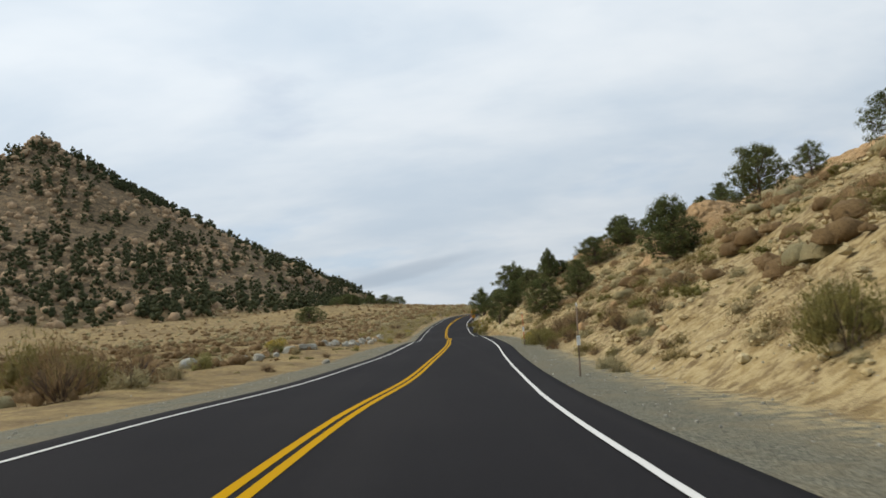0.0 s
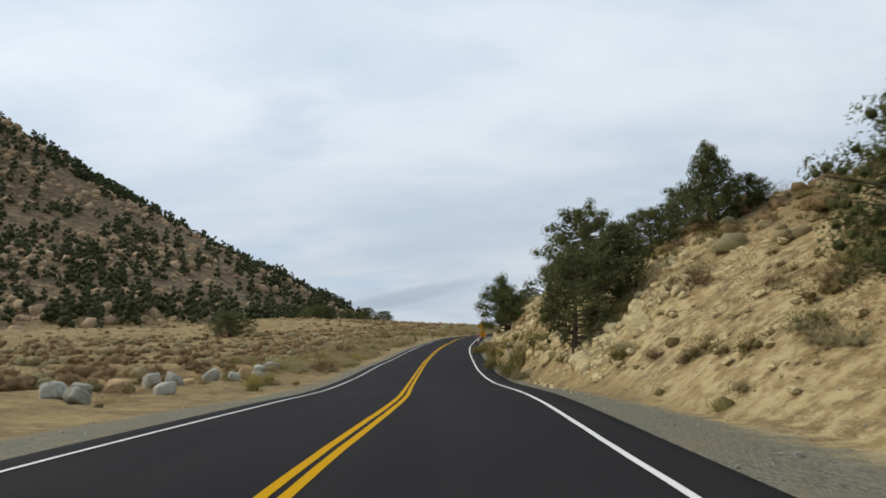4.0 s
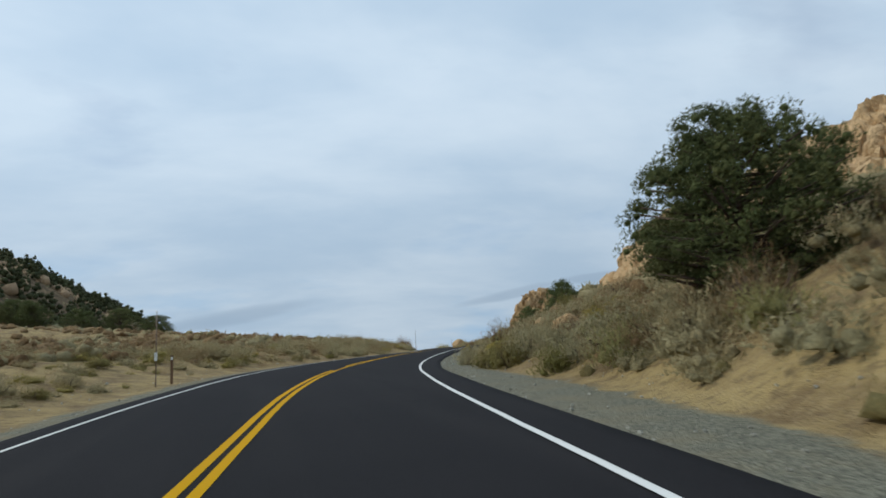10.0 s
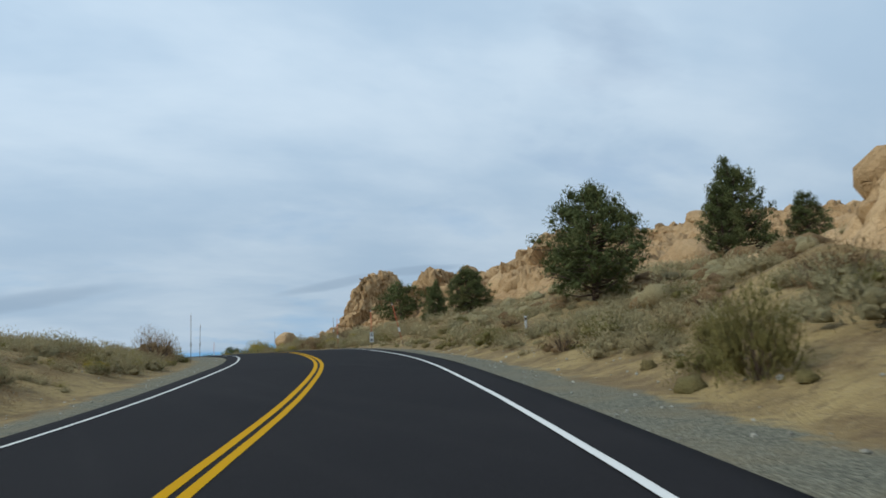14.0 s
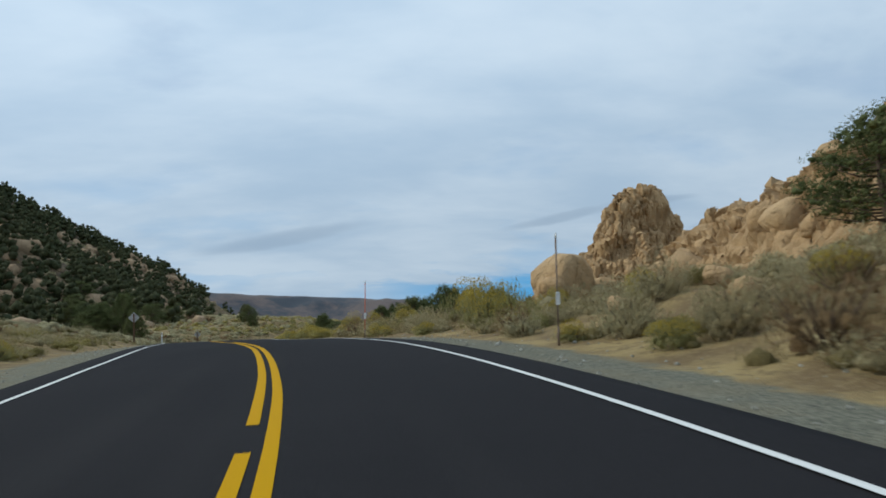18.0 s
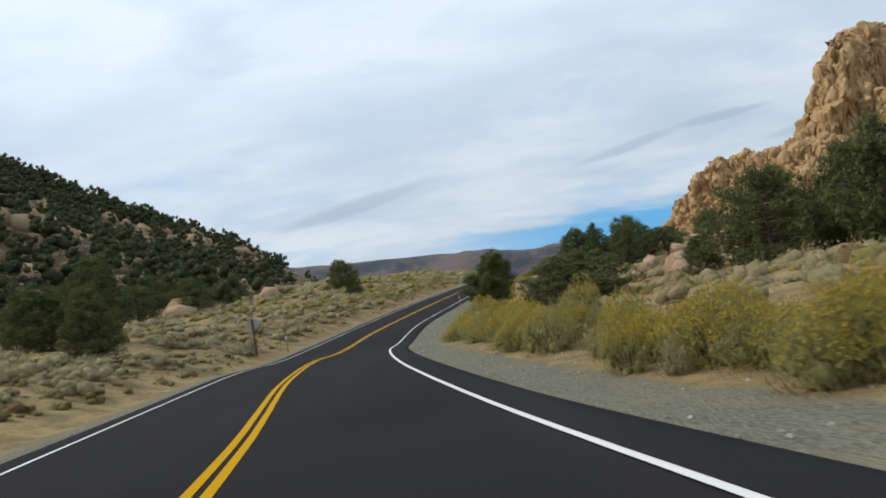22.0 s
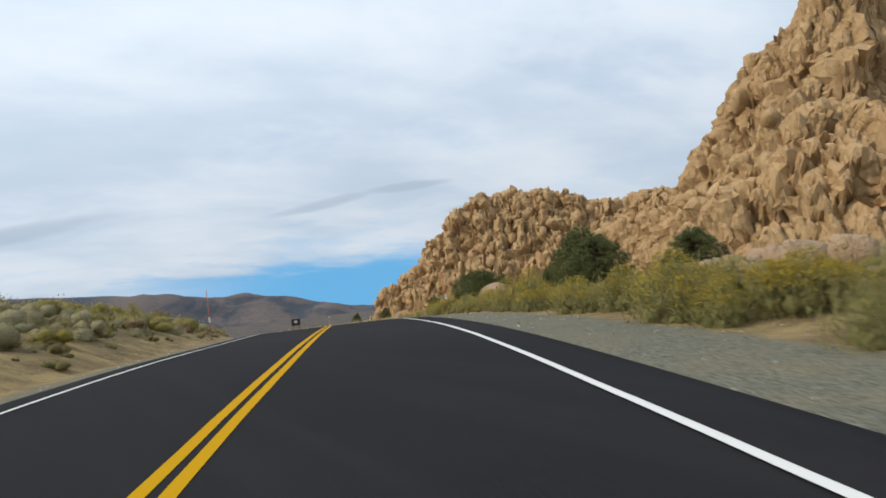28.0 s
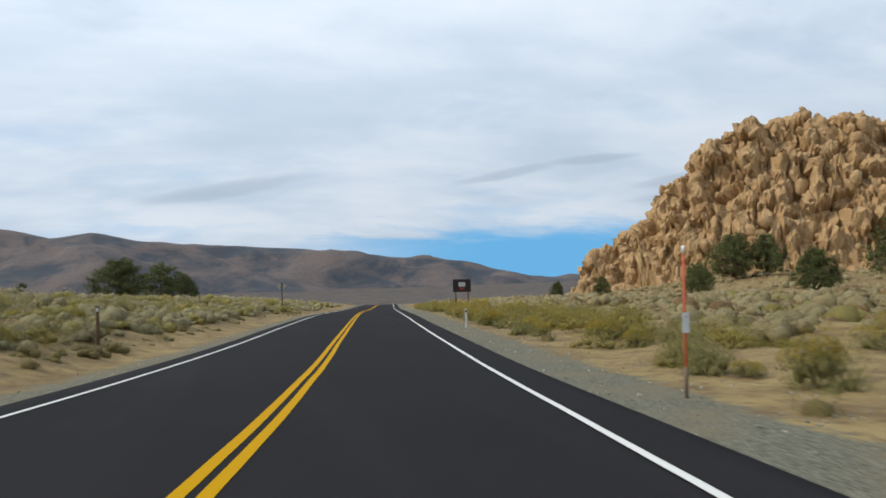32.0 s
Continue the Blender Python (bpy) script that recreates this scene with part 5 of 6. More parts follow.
# large shrubs that stand out: kind, x, y, radius, height
HERO = [("dry_bush", -11.6, 22.0, 1.5, 1.8), ("dry_bush", -11.7, 28.6, 1.5, 1.7), ("olive_bush", -12.6, 25.8, 1.4, 1.9), ("dry_bush", -13.8, 26.8, 1.7, 2.4), ("olive_bush", -15.6, 28.0, 1.8, 2.5), ("dry_bush", -14.2, 30.5, 1.5, 2.0), ("sagebrush", -10.6, 25.2, 0.9, 0.9), ("sagebrush", -10.9, 30.6, 0.7, 0.8), ("rabbitbrush", -12.4, 40, 0.9, 1.2), ("olive_bush", 7.8, 10.5, 0.95, 1.5),
        ("olive_bush", 8.0, 44.6, 1.1, 1.4), ("olive_bush", 8.0, 41.9, 0.85, 1.0), ("dry_bush", 7.6, 38.8, 0.6, 0.8), ("dry_bush", 9.9, 43.9, 0.8, 1.4), ("dry_bush", 9.4, 45.8, 0.85, 1.1),
        ("rabbitbrush", -12, 59, 1.1, 1.4), ("sagebrush", -10.1, 65.8, 0.6, 1.1), ("sagebrush", -9.9, 56, 0.65, 0.8), ("dry_bush", -5.3, 144.8, 2.0, 1.8)]
HERO += [("olive_bush", 9.3, 115.9, 0.66, 1.3), ("rabbitbrush", 9.5, 112, 0.5, 0.7), ("sagebrush", 8.9, 115, 0.24, 0.3), ("olive_bush", 10.0, 129.4, 0.75, 1.0), ("sagebrush", 8.8, 113.3, 0.26, 0.3),
         ("dry_bush", 10, 114.5, 0.4, 0.5), ("sagebrush", 20, 194.2, 0.7, 0.7), ("sagebrush", 22.9, 196.7, 0.45, 0.8), ("olive_bush", 28, 199, 1.0, 1.3), ("rabbitbrush", 22.4, 202.9, 0.4, 0.5),
         ("olive_bush", 25.3, 207.7, 0.55, 1.0), ("dry_bush", 23.3, 198.6, 0.8, 1.2), ("olive_bush", 36.5, 209.5, 0.9, 1.0), ("olive_bush", 33.4, 223.8, 0.8, 1.5), ("olive_bush", 37.6, 220, 0.9, 1.2)]
HERO += [("olive_bush", 8.3, 96.5, 0.75, 1.1), ("sagebrush", 8.5, 94.3, 0.6, 0.7), ("olive_bush", 8.2, 104, 0.7, 1.0), ("olive_bush", 8.9, 125, 0.8, 0.9), ("sagebrush", 11, 214.7, 1.0, 1.2),
         ("sagebrush", 12.3, 213.3, 0.9, 0.9), ("sagebrush", 14.7, 218, 1.0, 0.9), ("dry_bush", 30.0, 261.8, 1.7, 2.0), ("dry_bush", 30.8, 265, 1.3, 1.5), ("dry_bush", 29.5, 258, 1.3, 1.5),
         ("sagebrush", 46.9, 275.4, 0.45, 0.5), ("sagebrush", 47.4, 272.2, 0.4, 0.65), ("sagebrush", 48.3, 281.9, 0.75, 1.2), ("dry_bush", 48.6, 287.4, 1.3, 1.5), ("sagebrush", 49.7, 276.4, 0.6, 0.85)]
HERO += [("rabbitbrush", 48, 307.3, 1.0, 1.5), ("rabbitbrush", 38.7, 361.2, 0.58, 0.9), ("sagebrush", 39, 359.8, 0.35, 0.72), ("rabbitbrush", 40, 359, 0.95, 1.0), ("rabbitbrush", 40, 356.2, 0.75, 0.85),
         ("rabbitbrush", 38.2, 369.5, 0.8, 1.0), ("rabbitbrush", 38.6, 388.6, 1.0, 1.4), ("sagebrush", 39, 364.2, 0.4, 0.65), ("rabbitbrush", 41.5, 357.5, 0.9, 1.1), ("dry_bush", 19.1, 459.3, 2.2, 2.0)]
HERO += [("dry_bush", 9.7, 46.4, 1.3, 1.5), ("dry_bush", 10.2, 44.2, 1.0, 1.3), ("olive_bush", 9.5, 51, 1.1, 1.1), ("dry_bush", 9.0, 55.0, 0.75, 0.9), ("dry_bush", 10.4, 48.5, 1.1, 1.3), ("dry_bush", 11.5, 47, 0.9, 1.1),
         ("olive_bush", 8.0, 47.5, 1.0, 1.2), ("rabbitbrush", 7.4, 46.3, 0.6, 0.8), ("olive_bush", 8.3, 50.5, 0.8, 1.0), ("dry_bush", 8.9, 40.5, 0.8, 1.0), ("dry_bush", 12.4, 106.4, 1.1, 1.2), ("olive_bush", 13.0, 104.2, 0.8, 0.9), ("olive_bush", 15.4, 102.6, 1.0, 0.9), ("dry_bush", 13.2, 100.5, 0.7, 0.7)]
HERO += [("dry_bush", 11.1, 38.5, 0.9, 1.0), ("dry_bush", 9.5, 31.3, 0.65, 1.1), ("sagebrush", 9.7, 28.8, 0.6, 0.8), ("dry_bush", 10.4, 28.3, 0.75, 0.9), ("dry_bush", 12, 29.1, 0.8, 0.9), ("dry_bush", 9.2, 25.4, 0.4, 0.6),
         ("olive_bush", 7.9, 27.1, 0.3, 0.4), ("dry_bush", 10.2, 34.4, 0.8, 0.8), ("sagebrush", 6.7, 23.5, 0.5, 0.6), ("sagebrush", 7.2, 24.4, 0.45, 0.5), ("sagebrush", 6.6, 21.4, 0.45, 0.4), ("dry_bush", 8.8, 47.9, 0.7, 0.8),
         ("sagebrush", 7.5, 31.5, 0.35, 0.3), ("dry_bush", 8, 30.4, 0.45, 0.45), ("dry_bush", 11.5, 35.3, 0.8, 0.8), ("sagebrush", 9.3, 37.9, 0.6, 0.6), ("dry_bush", 10.1, 45.5, 1.0, 1.1), ("dry_bush", 12.1, 32.5, 0.7, 0.9)]
HERO += [("sagebrush", 9.75, 128.7, 0.5, 0.6), ("olive_bush", 9.7, 127.9, 0.5, 0.6), ("sagebrush", 10.1, 132.7, 0.55, 0.7), ("olive_bush", 10.3, 134, 0.5, 0.7), ("dry_bush", 15.2, 134.2, 0.8, 0.8), ("dry_bush", 14.4, 133, 0.6, 0.6)]
HERO += [("dry_bush", 65.3, 470.9, 0.75, 1.2), ("rabbitbrush", 66.2, 472.2, 0.75, 1.35), ("dry_bush", 66.2, 473.6, 0.6, 0.95), ("sagebrush", 67.3, 475, 0.55, 0.8), ("rabbitbrush", 67.8, 476, 0.65, 1.0), ("rabbitbrush", 68.3, 477.6, 0.6, 0.95),
         ("sagebrush", 68.8, 479, 0.5, 0.8), ("rabbitbrush", 69.4, 480.4, 0.7, 1.1), ("rabbitbrush", 70.2, 482, 0.7, 1.15), ("sagebrush", 70.9, 483.6, 0.6, 0.8), ("rabbitbrush", 71.8, 485.4, 0.7, 1.0), ("rabbitbrush", 72.8, 487.6, 0.7, 1.0)]
HERO += [("olive_bush", 9.2, 99.4, 0.85, 1.25), ("olive_bush", 10.0, 97.4, 0.95, 1.2), ("sagebrush", 9.9, 103.6, 0.6, 0.85), ("rabbitbrush", 10.0, 111.2, 0.6, 0.8), ("olive_bush", 10.1, 113.0, 0.5, 0.7), ("dry_bush", -3.4, 114.2, 1.5, 1.3),
         ("dry_bush", 17.3, 167.4, 1.15, 1.3), ("sagebrush", 16.5, 168.7, 0.8, 1.25), ("dry_bush", 16.6, 171.4, 1.0, 1.1), ("olive_bush", 16.2, 174.2, 0.8, 0.9), ("sagebrush", 16.9, 172.8, 0.75, 0.9), ("olive_bush", 17.1, 180.2, 0.9, 1.1)]
HERO += [("dry_bush", 17.4, 164.2, 0.9, 1.0), ("dry_bush", 18.9, 171.2, 1.0, 1.0), ("dry_bush", 20.4, 167.4, 0.9, 0.9), ("dry_bush", 19.6, 165.0, 0.8, 0.7), ("sagebrush", 18.3, 174.6, 0.9, 0.9), ("dry_bush", 21.6, 169.6, 1.0, 0.9), ("olive_bush", 20.6, 171.8, 0.9, 0.9),
         ("sagebrush", 17.6, 177.0, 0.9, 1.0), ("dry_bush", 18.8, 178.4, 0.9, 0.9), ("sagebrush", 19.0, 182.5, 1.0, 1.1), ("dry_bush", 20.5, 186.0, 1.1, 1.1), ("sagebrush", 21.0, 190.5, 1.1, 1.2)]
HERO += [("rabbitbrush", 38.7, 371.6, 0.9, 1.35), ("rabbitbrush", 39.2, 373.6, 1.0, 1.4), ("rabbitbrush", 38.8, 375.6, 0.8, 1.2), ("rabbitbrush", 39.4, 369.4, 0.9, 1.1), ("rabbitbrush", 40.2, 371.8, 1.1, 1.35), ("rabbitbrush", 40.6, 367.3, 0.8, 0.85), ("sagebrush", 41.3, 365.0, 0.7, 0.65),
         ("sagebrush", 38.4, 370.4, 0.5, 0.6), ("dry_bush", 39.9, 366.0, 0.8, 0.8), ("rabbitbrush", 41.4, 369.6, 1.0, 1.15), ("rabbitbrush", 41.6, 374.2, 1.0, 1.5), ("sagebrush", 40.6, 363.0, 0.8, 0.9)]
HERO += [("rabbitbrush", 48.8, 306.8, 1.1, 1.5), ("sagebrush", 48.7, 297.3, 0.95, 1.2), ("sagebrush", 49.2, 294.2, 1.0, 1.3), ("dry_bush", 48.9, 291.4, 1.2, 1.3), ("dry_bush", 48.6, 289.4, 0.9, 0.8), ("sagebrush", 50.6, 294.8, 0.9, 1.0), ("dry_bush", 51.0, 291.2, 1.1, 1.2), ("dry_bush", 53.0, 295.8, 1.2, 1.3),
         ("sagebrush", 50.6, 299.6, 0.9, 1.1), ("dry_bush", 51.6, 288.6, 1.2, 1.4), ("rabbitbrush", 47.1, 323.0, 1.0, 1.3), ("sagebrush", 46.8, 313.8, 0.9, 1.0), ("rabbitbrush", 49.4, 317.3, 1.3, 1.9), ("rabbitbrush", 48.6, 310.7, 1.3, 1.9), ("rabbitbrush", 50.0, 312.6, 1.3, 1.8), ("sagebrush", 47.6, 317.8, 1.0, 1.1),
         ("dry_bush", 45.0, 329.4, 1.2, 1.3), ("sagebrush", 46.2, 327.2, 1.0, 1.1), ("rabbitbrush", 45.4, 340.6, 1.2, 1.6), ("sagebrush", 44.5, 332.0, 0.6, 0.6), ("dry_bush", 46.6, 331.4, 1.2, 1.5), ("rabbitbrush", 46.4, 336.2, 1.1, 1.6), ("sagebrush", 47.6, 302.0, 0.8, 0.8), ("dry_bush", 48.0, 304.0, 0.9, 0.9), ("sagebrush", 47.2, 320.4, 0.7, 0.8)]
HERO += [("sagebrush", 17.9, 180.2, 1.0, 1.3), ("sagebrush", 18.8, 182.4, 1.1, 1.2), ("dry_bush", 20.5, 190.8, 1.1, 1.5), ("sagebrush", 17.5, 186.8, 0.55, 0.6), ("olive_bush", 16.8, 181.8, 0.7, 0.8), ("sagebrush", 21.4, 185.8, 1.0, 1.1), ("sagebrush", 20.0, 194.2, 1.1, 0.9), ("sagebrush", 22.8, 196.8, 1.0, 1.2),
         ("sagebrush", 21.3, 197.4, 0.8, 0.9), ("dry_bush", 22.4, 192.6, 1.0, 1.2), ("sagebrush", 24.6, 190.2, 1.1, 1.1), ("dry_bush", 25.4, 186.0, 1.2, 1.0), ("sagebrush", 27.6, 188.8, 1.2, 1.0)]
for kind, x, y, radius, high in HERO:
    shrub(kind, x, y, radius, high)

# shrubs one by one beside the road: count, northing, distance, side, kind, radius
BESIDE = [(40, 5, 120, 7, 22, 1, "sagebrush", 0.25, 0.6), (46, 5, 130, 7, 20, 1, "dry_bush", 0.3, 0.8), (16, 30, 130, 6, 10, 1, "olive_bush", 0.4, 0.8),
          (62, 130, 300, 7, 14, 1, "sagebrush", 0.4, 1.0), (36, 130, 300, 7, 16, 1, "dry_bush", 0.4, 1.0), (24, 120, 300, 7, 15, 1, "olive_bush", 0.35, 0.75),
          (60, 60, 300, 5, 8, 1, "grass_tuft", 0.25, 0.5), (80, 100, 330, 6.2, 12, -1, "sagebrush", 0.35, 0.85), (26, 100, 330, 6.4, 13, -1, "olive_bush", 0.35, 0.8)]
BESIDE += [(26, 20, 330, 8, 20, -1, "dry_bush", 0.3, 0.8), (20, 60, 330, 6.2, 13, -1, "rabbitbrush", 0.3, 0.6),
           (26, 285, 345, 8, 15, 1, "sagebrush", 0.6, 1.1), (30, 285, 350, 7, 13, 1, "rabbitbrush", 0.5, 1.0), (142, 340, 500, 6.6, 9.8, 1, "rabbitbrush", 0.6, 1.15), (26, 345, 480, 8, 16, 1, "sagebrush", 0.45, 0.9)]
BESIDE += [(80, 540, 640, 6.8, 10.5, 1, "rabbitbrush", 0.5, 0.9), (30, 480, 620, 7, 12, 1, "rabbitbrush", 0.35, 0.8), (20, 480, 620, 8, 14, 1, "sagebrush", 0.4, 0.8), (20, 340, 640, 8, 16, -1, "sagebrush", 0.35, 0.8), (10, 450, 640, 9, 16, -1, "rabbitbrush", 0.35, 0.8),
           (60, 330, 560, 6.3, 10, -1, "grass_tuft", 0.2, 0.45), (60, 330, 600, 6.3, 9, 1, "grass_tuft", 0.2, 0.45), (30, 330, 640, 8, 16, -1, "dry_bush", 0.3, 0.7), (22, 425, 560, 9, 16, -1, "rabbitbrush", 0.5, 1.0), (16, 425, 560, 9, 18, -1, "dry_bush", 0.6, 1.1),
           (30, 150, 230, 7.5, 16, 1, "dry_bush", 0.6, 1.3), (16, 150, 240, 7, 13, 1, "rabbitbrush", 0.5, 1.0)]
for n, (count, y0, y1, d0, d1, side, kind, lo, hi) in enumerate(BESIDE):
    xs, ys, ds, r = sow(count, y0, y1, d0, d1, side, 900 + n)
    for x, y in zip(xs, ys):
        shrub(kind, x, y, r.uniform(lo, hi), r=r) if kind != "rabbitbrush" else tall_shrub(kind, x, y, r.uniform(lo, hi), r)


def carpet(name, label, kind, count, area, keep, size, seed, models=FAR, power=1.6, patchy=0.8):
    """Brush too thick or too far off to count."""
    r = np.random.default_rng(seed)
    y = r.uniform(area[0], area[1], count)
    d = np.sign(area[3]) * (abs(area[2]) + (abs(area[3]) - abs(area[2])) * r.uniform(0, 1, count) ** power)
    rx, _, _, tx, ty = road_at(y)
    wide = shoulder(y, d)[0] + r.uniform(0.2, 1.2, count)
    ok = np.abs(d) > wide
    x, y = rx + d * ty, y - d * tx
    ok &= (fbm(x, y, 14, seed, 3) + 0.5 > 0.5 + patchy * (r.uniform(0, 1, count) - 0.78)) & keep(x, y)
    x, y = x[ok], y[ok]
    spots = np.column_stack([x, y, ground_z(x, y) - 0.05])
    v, f = scatter(models[kind], spots, size[0] * 0.8 + (size[1] * 1.5 - size[0] * 0.8) * r.uniform(0, 1, len(x)) ** 2.0, r, 0.06)
    thing(name, mesh_of(name, v, f, GOLD if kind == "rabbitbrush" else KINDS[kind][0]), label, "brush", kind="stuff")


anywhere = lambda x, y: x == x
no_rock = lambda x, y: ~((y > 160) & (y < 232) & (x > 41) & (x < 62)) & ~((y > 250) & (y < 372) & (x > 70) & (x < 100)) & ~((x > 43.8) & (x < 50) & (y > 400.5) & (y < 411)) & ~((x > 120) & (x < 170) & (y > 490) & (y < 570))
# thick brush close to the road: kind, count, northing, distance, size, label
THICK = [("sagebrush", 1000, 110, 335, -6.2, -15, 0.4, 0.9, "grey-green sagebrush growing thickly along the verge"), ("dry_bush", 600, 60, 335, -6.5, -16, 0.4, 0.8, "brown twiggy brush growing thickly along the verge"),
         ("rabbitbrush", 500, 100, 335, -6.2, -14, 0.35, 0.7, "yellow-green rabbitbrush along the verge"), ("sagebrush", 850, 155, 330, 6, 15, 0.45, 1.0, "pale sagebrush growing thickly on the sandy bank"),
         ("dry_bush", 420, 155, 330, 6, 16, 0.45, 1.05, "brown twiggy brush growing thickly on the sandy bank"), ("olive_bush", 150, 160, 330, 6, 15, 0.3, 0.75, "olive brush on the sandy bank"),
         ("dry_bush", 220, 150, 222, 6.5, 16, 0.4, 0.9, "brown twiggy brush growing thickly on the steep sandy slope"), ("sagebrush", 380, 152, 222, 6.5, 14, 0.4, 0.9, "pale sagebrush on the steep sandy slope"),
         ("sagebrush", 800, 345, 640, -7.5, -17, 0.35, 0.75, "grey-green sagebrush along the top of the bank"), ("rabbitbrush", 500, 420, 640, -8, -18, 0.4, 0.8, "yellow-green rabbitbrush along the top of the bank"),
         ("sagebrush", 260, 195, 262, -6.2, -14, 0.6, 1.1, "tall sagebrush crowding the verge"), ("dry_bush", 160, 195, 262, -6.2, -14, 0.6, 1.1, "tall brown brush crowding the verge"), ("dry_bush", 500, 12, 95, 8.5, 24, 0.3, 0.8, "brown twiggy brush over the stony slope"), ("olive_bush", 240, 12, 120, 7.5, 22, 0.25, 0.7, "olive brush over the stony slope"),
         ("rabbitbrush", 900, 338, 640, 7.2, 11.5, 0.5, 0.9, "yellow rabbitbrush in a thick band along the gravel shoulder")]
for n, (kind, count, y0, y1, d0, d1, lo, hi, label) in enumerate(THICK):
    carpet("roadside_" + kind, label, kind, count, (y0, y1, d0, d1), no_rock, (lo, hi), 41 + n, MID, 1.0, 0.6)
LOW = {kind: [shrub_shape(np.random.default_rng(820 + 10 * n + k), 60, 0.055, KINDS[kind][2]["flat"], bunches=4, long=2.6, core=0.72 if kind != "dry_bush" else 0.6, loose=0.5, shell=0.4) for k in range(6)] for n, kind in enumerate(KINDS)}
MIDDLE = [("sagebrush", 650, 100, 335, -14, -44, 0.4, 0.95, "low sagebrush over the plain"), ("dry_bush", 2300, 20, 335, -12, -44, 0.35, 0.8, "low rust-brown brush over the plain"), ("grass_tuft", 900, 10, 335, -9, -36, 0.3, 0.6, "dry grass over the plain"),
          ("sagebrush", 900, 160, 330, 13, 36, 0.5, 1.2, "sagebrush on the sandy slope"), ("dry_bush", 450, 160, 330, 13, 36, 0.45, 1.0, "brown brush on the sandy slope"),
          ("dry_bush", 900, 0, 130, 8, 30, 0.2, 0.7, "small brown brush dotted over the steep slope"), ("grass_tuft", 1000, 0, 140, 7.5, 28, 0.2, 0.5, "dry grass tufts dotted over the steep slope"), ("sagebrush", 800, 0, 140, 8, 30, 0.2, 0.6, "small sagebrush dotted over the steep slope"),
          ("sagebrush", 1900, 335, 680, 12, 36, 0.45, 0.95, "sagebrush behind the yellow rabbitbrush"), ("sagebrush", 3600, 470, 680, -8, -40, 0.4, 0.85, "low sagebrush on the bank top"), ("rabbitbrush", 1300, 420, 680, -8, -32, 0.4, 0.8, "yellow-green rabbitbrush on the bank top"),
          ("sagebrush", 2400, 338, 490, -8, -46, 0.4, 0.85, "tan-green sagebrush in rounded clumps over the plain"), ("dry_bush", 700, 338, 490, -8, -46, 0.35, 0.7, "brown brush among the sagebrush of the plain"),
          ("grass_tuft", 3000, 335, 620, -5.8, -13, 0.15, 0.4, "dry grass on the cut bank")]
for n, (kind, count, y0, y1, d0, d1, lo, hi, label) in enumerate(MIDDLE):
    carpet("scattered_" + kind, label, kind, count, (y0, y1, d0, d1), no_rock, (lo, hi), 51 + n, MID if d0 > 0 and y1 < 340 else LOW, 1.1, 0.7)
# farther off
carpet("far_sagebrush", "low sagebrush scattered over the sandy plain", "sagebrush", 1900, (0, 340, -14, -170), anywhere, (0.3, 0.75), 31)
carpet("far_dry_brush", "low rust-brown brush scattered over the sandy plain", "dry_bush", 7000, (0, 340, -14, -190), anywhere, (0.3, 0.7), 32)
carpet("far_sagebrush", "sagebrush growing thickly over the plain", "sagebrush", 7000, (320, 760, -30, -150), anywhere, (0.5, 1.0), 33)
carpet("far_rabbitbrush", "yellow-green rabbitbrush over the plain", "rabbitbrush", 1800, (330, 760, -20, -110), anywhere, (0.3, 0.7), 34)
carpet("slope_brush", "dry brown brush on the sandy hillside", "dry_bush", 2200, (-20, 290, 12, 70), no_rock, (0.3, 0.8), 35)
carpet("slope_sagebrush", "grey-green sagebrush on the sandy hillside", "sagebrush", 2200, (-20, 330, 12, 75), no_rock, (0.3, 0.9), 36)
carpet("far_sagebrush", "sagebrush covering the flat below the rocks", "sagebrush", 7000, (330, 780, 26, 160), no_rock, (0.5, 1.05), 37)
carpet("far_dry_brush", "brown brush on the flat below the rocks", "dry_bush", 3000, (330, 780, 18, 160), no_rock, (0.35, 0.8), 38)
carpet("far_rabbitbrush", "yellow rabbitbrush on the flat below the rocks", "rabbitbrush", 1500, (330, 700, 18, 60), no_rock, (0.4, 0.8), 39)

# ---- boulders ----
STONES = [rock_shape(np.random.default_rng(600 + k), 3, 8.0 + 3 * (k % 4), 7, 0.06) for k in range(8)]
STONE_MESH = {}


def boulder(x, y, size, mat=GREY_ROCK, high=0.8, label="rounded grey boulder on the ground", sunk=0.25, r=np.random.default_rng(61), group="boulders"):
    k = int(r.integers(8))
    key = (k, mat.name)
    if key not in STONE_MESH:
        STONE_MESH[key] = mesh_of("boulder", *STONES[k], mat)
    m = turned(r, 0.25) @ np.diag([r.uniform(0.9, 1.15), r.uniform(0.8, 1.05), high]) * size
    return thing("boulder", STONE_MESH[key], label, "boulder", pose_of(m, (x, y, stand(x, y) + size * high * (0.5 - sunk))), group)


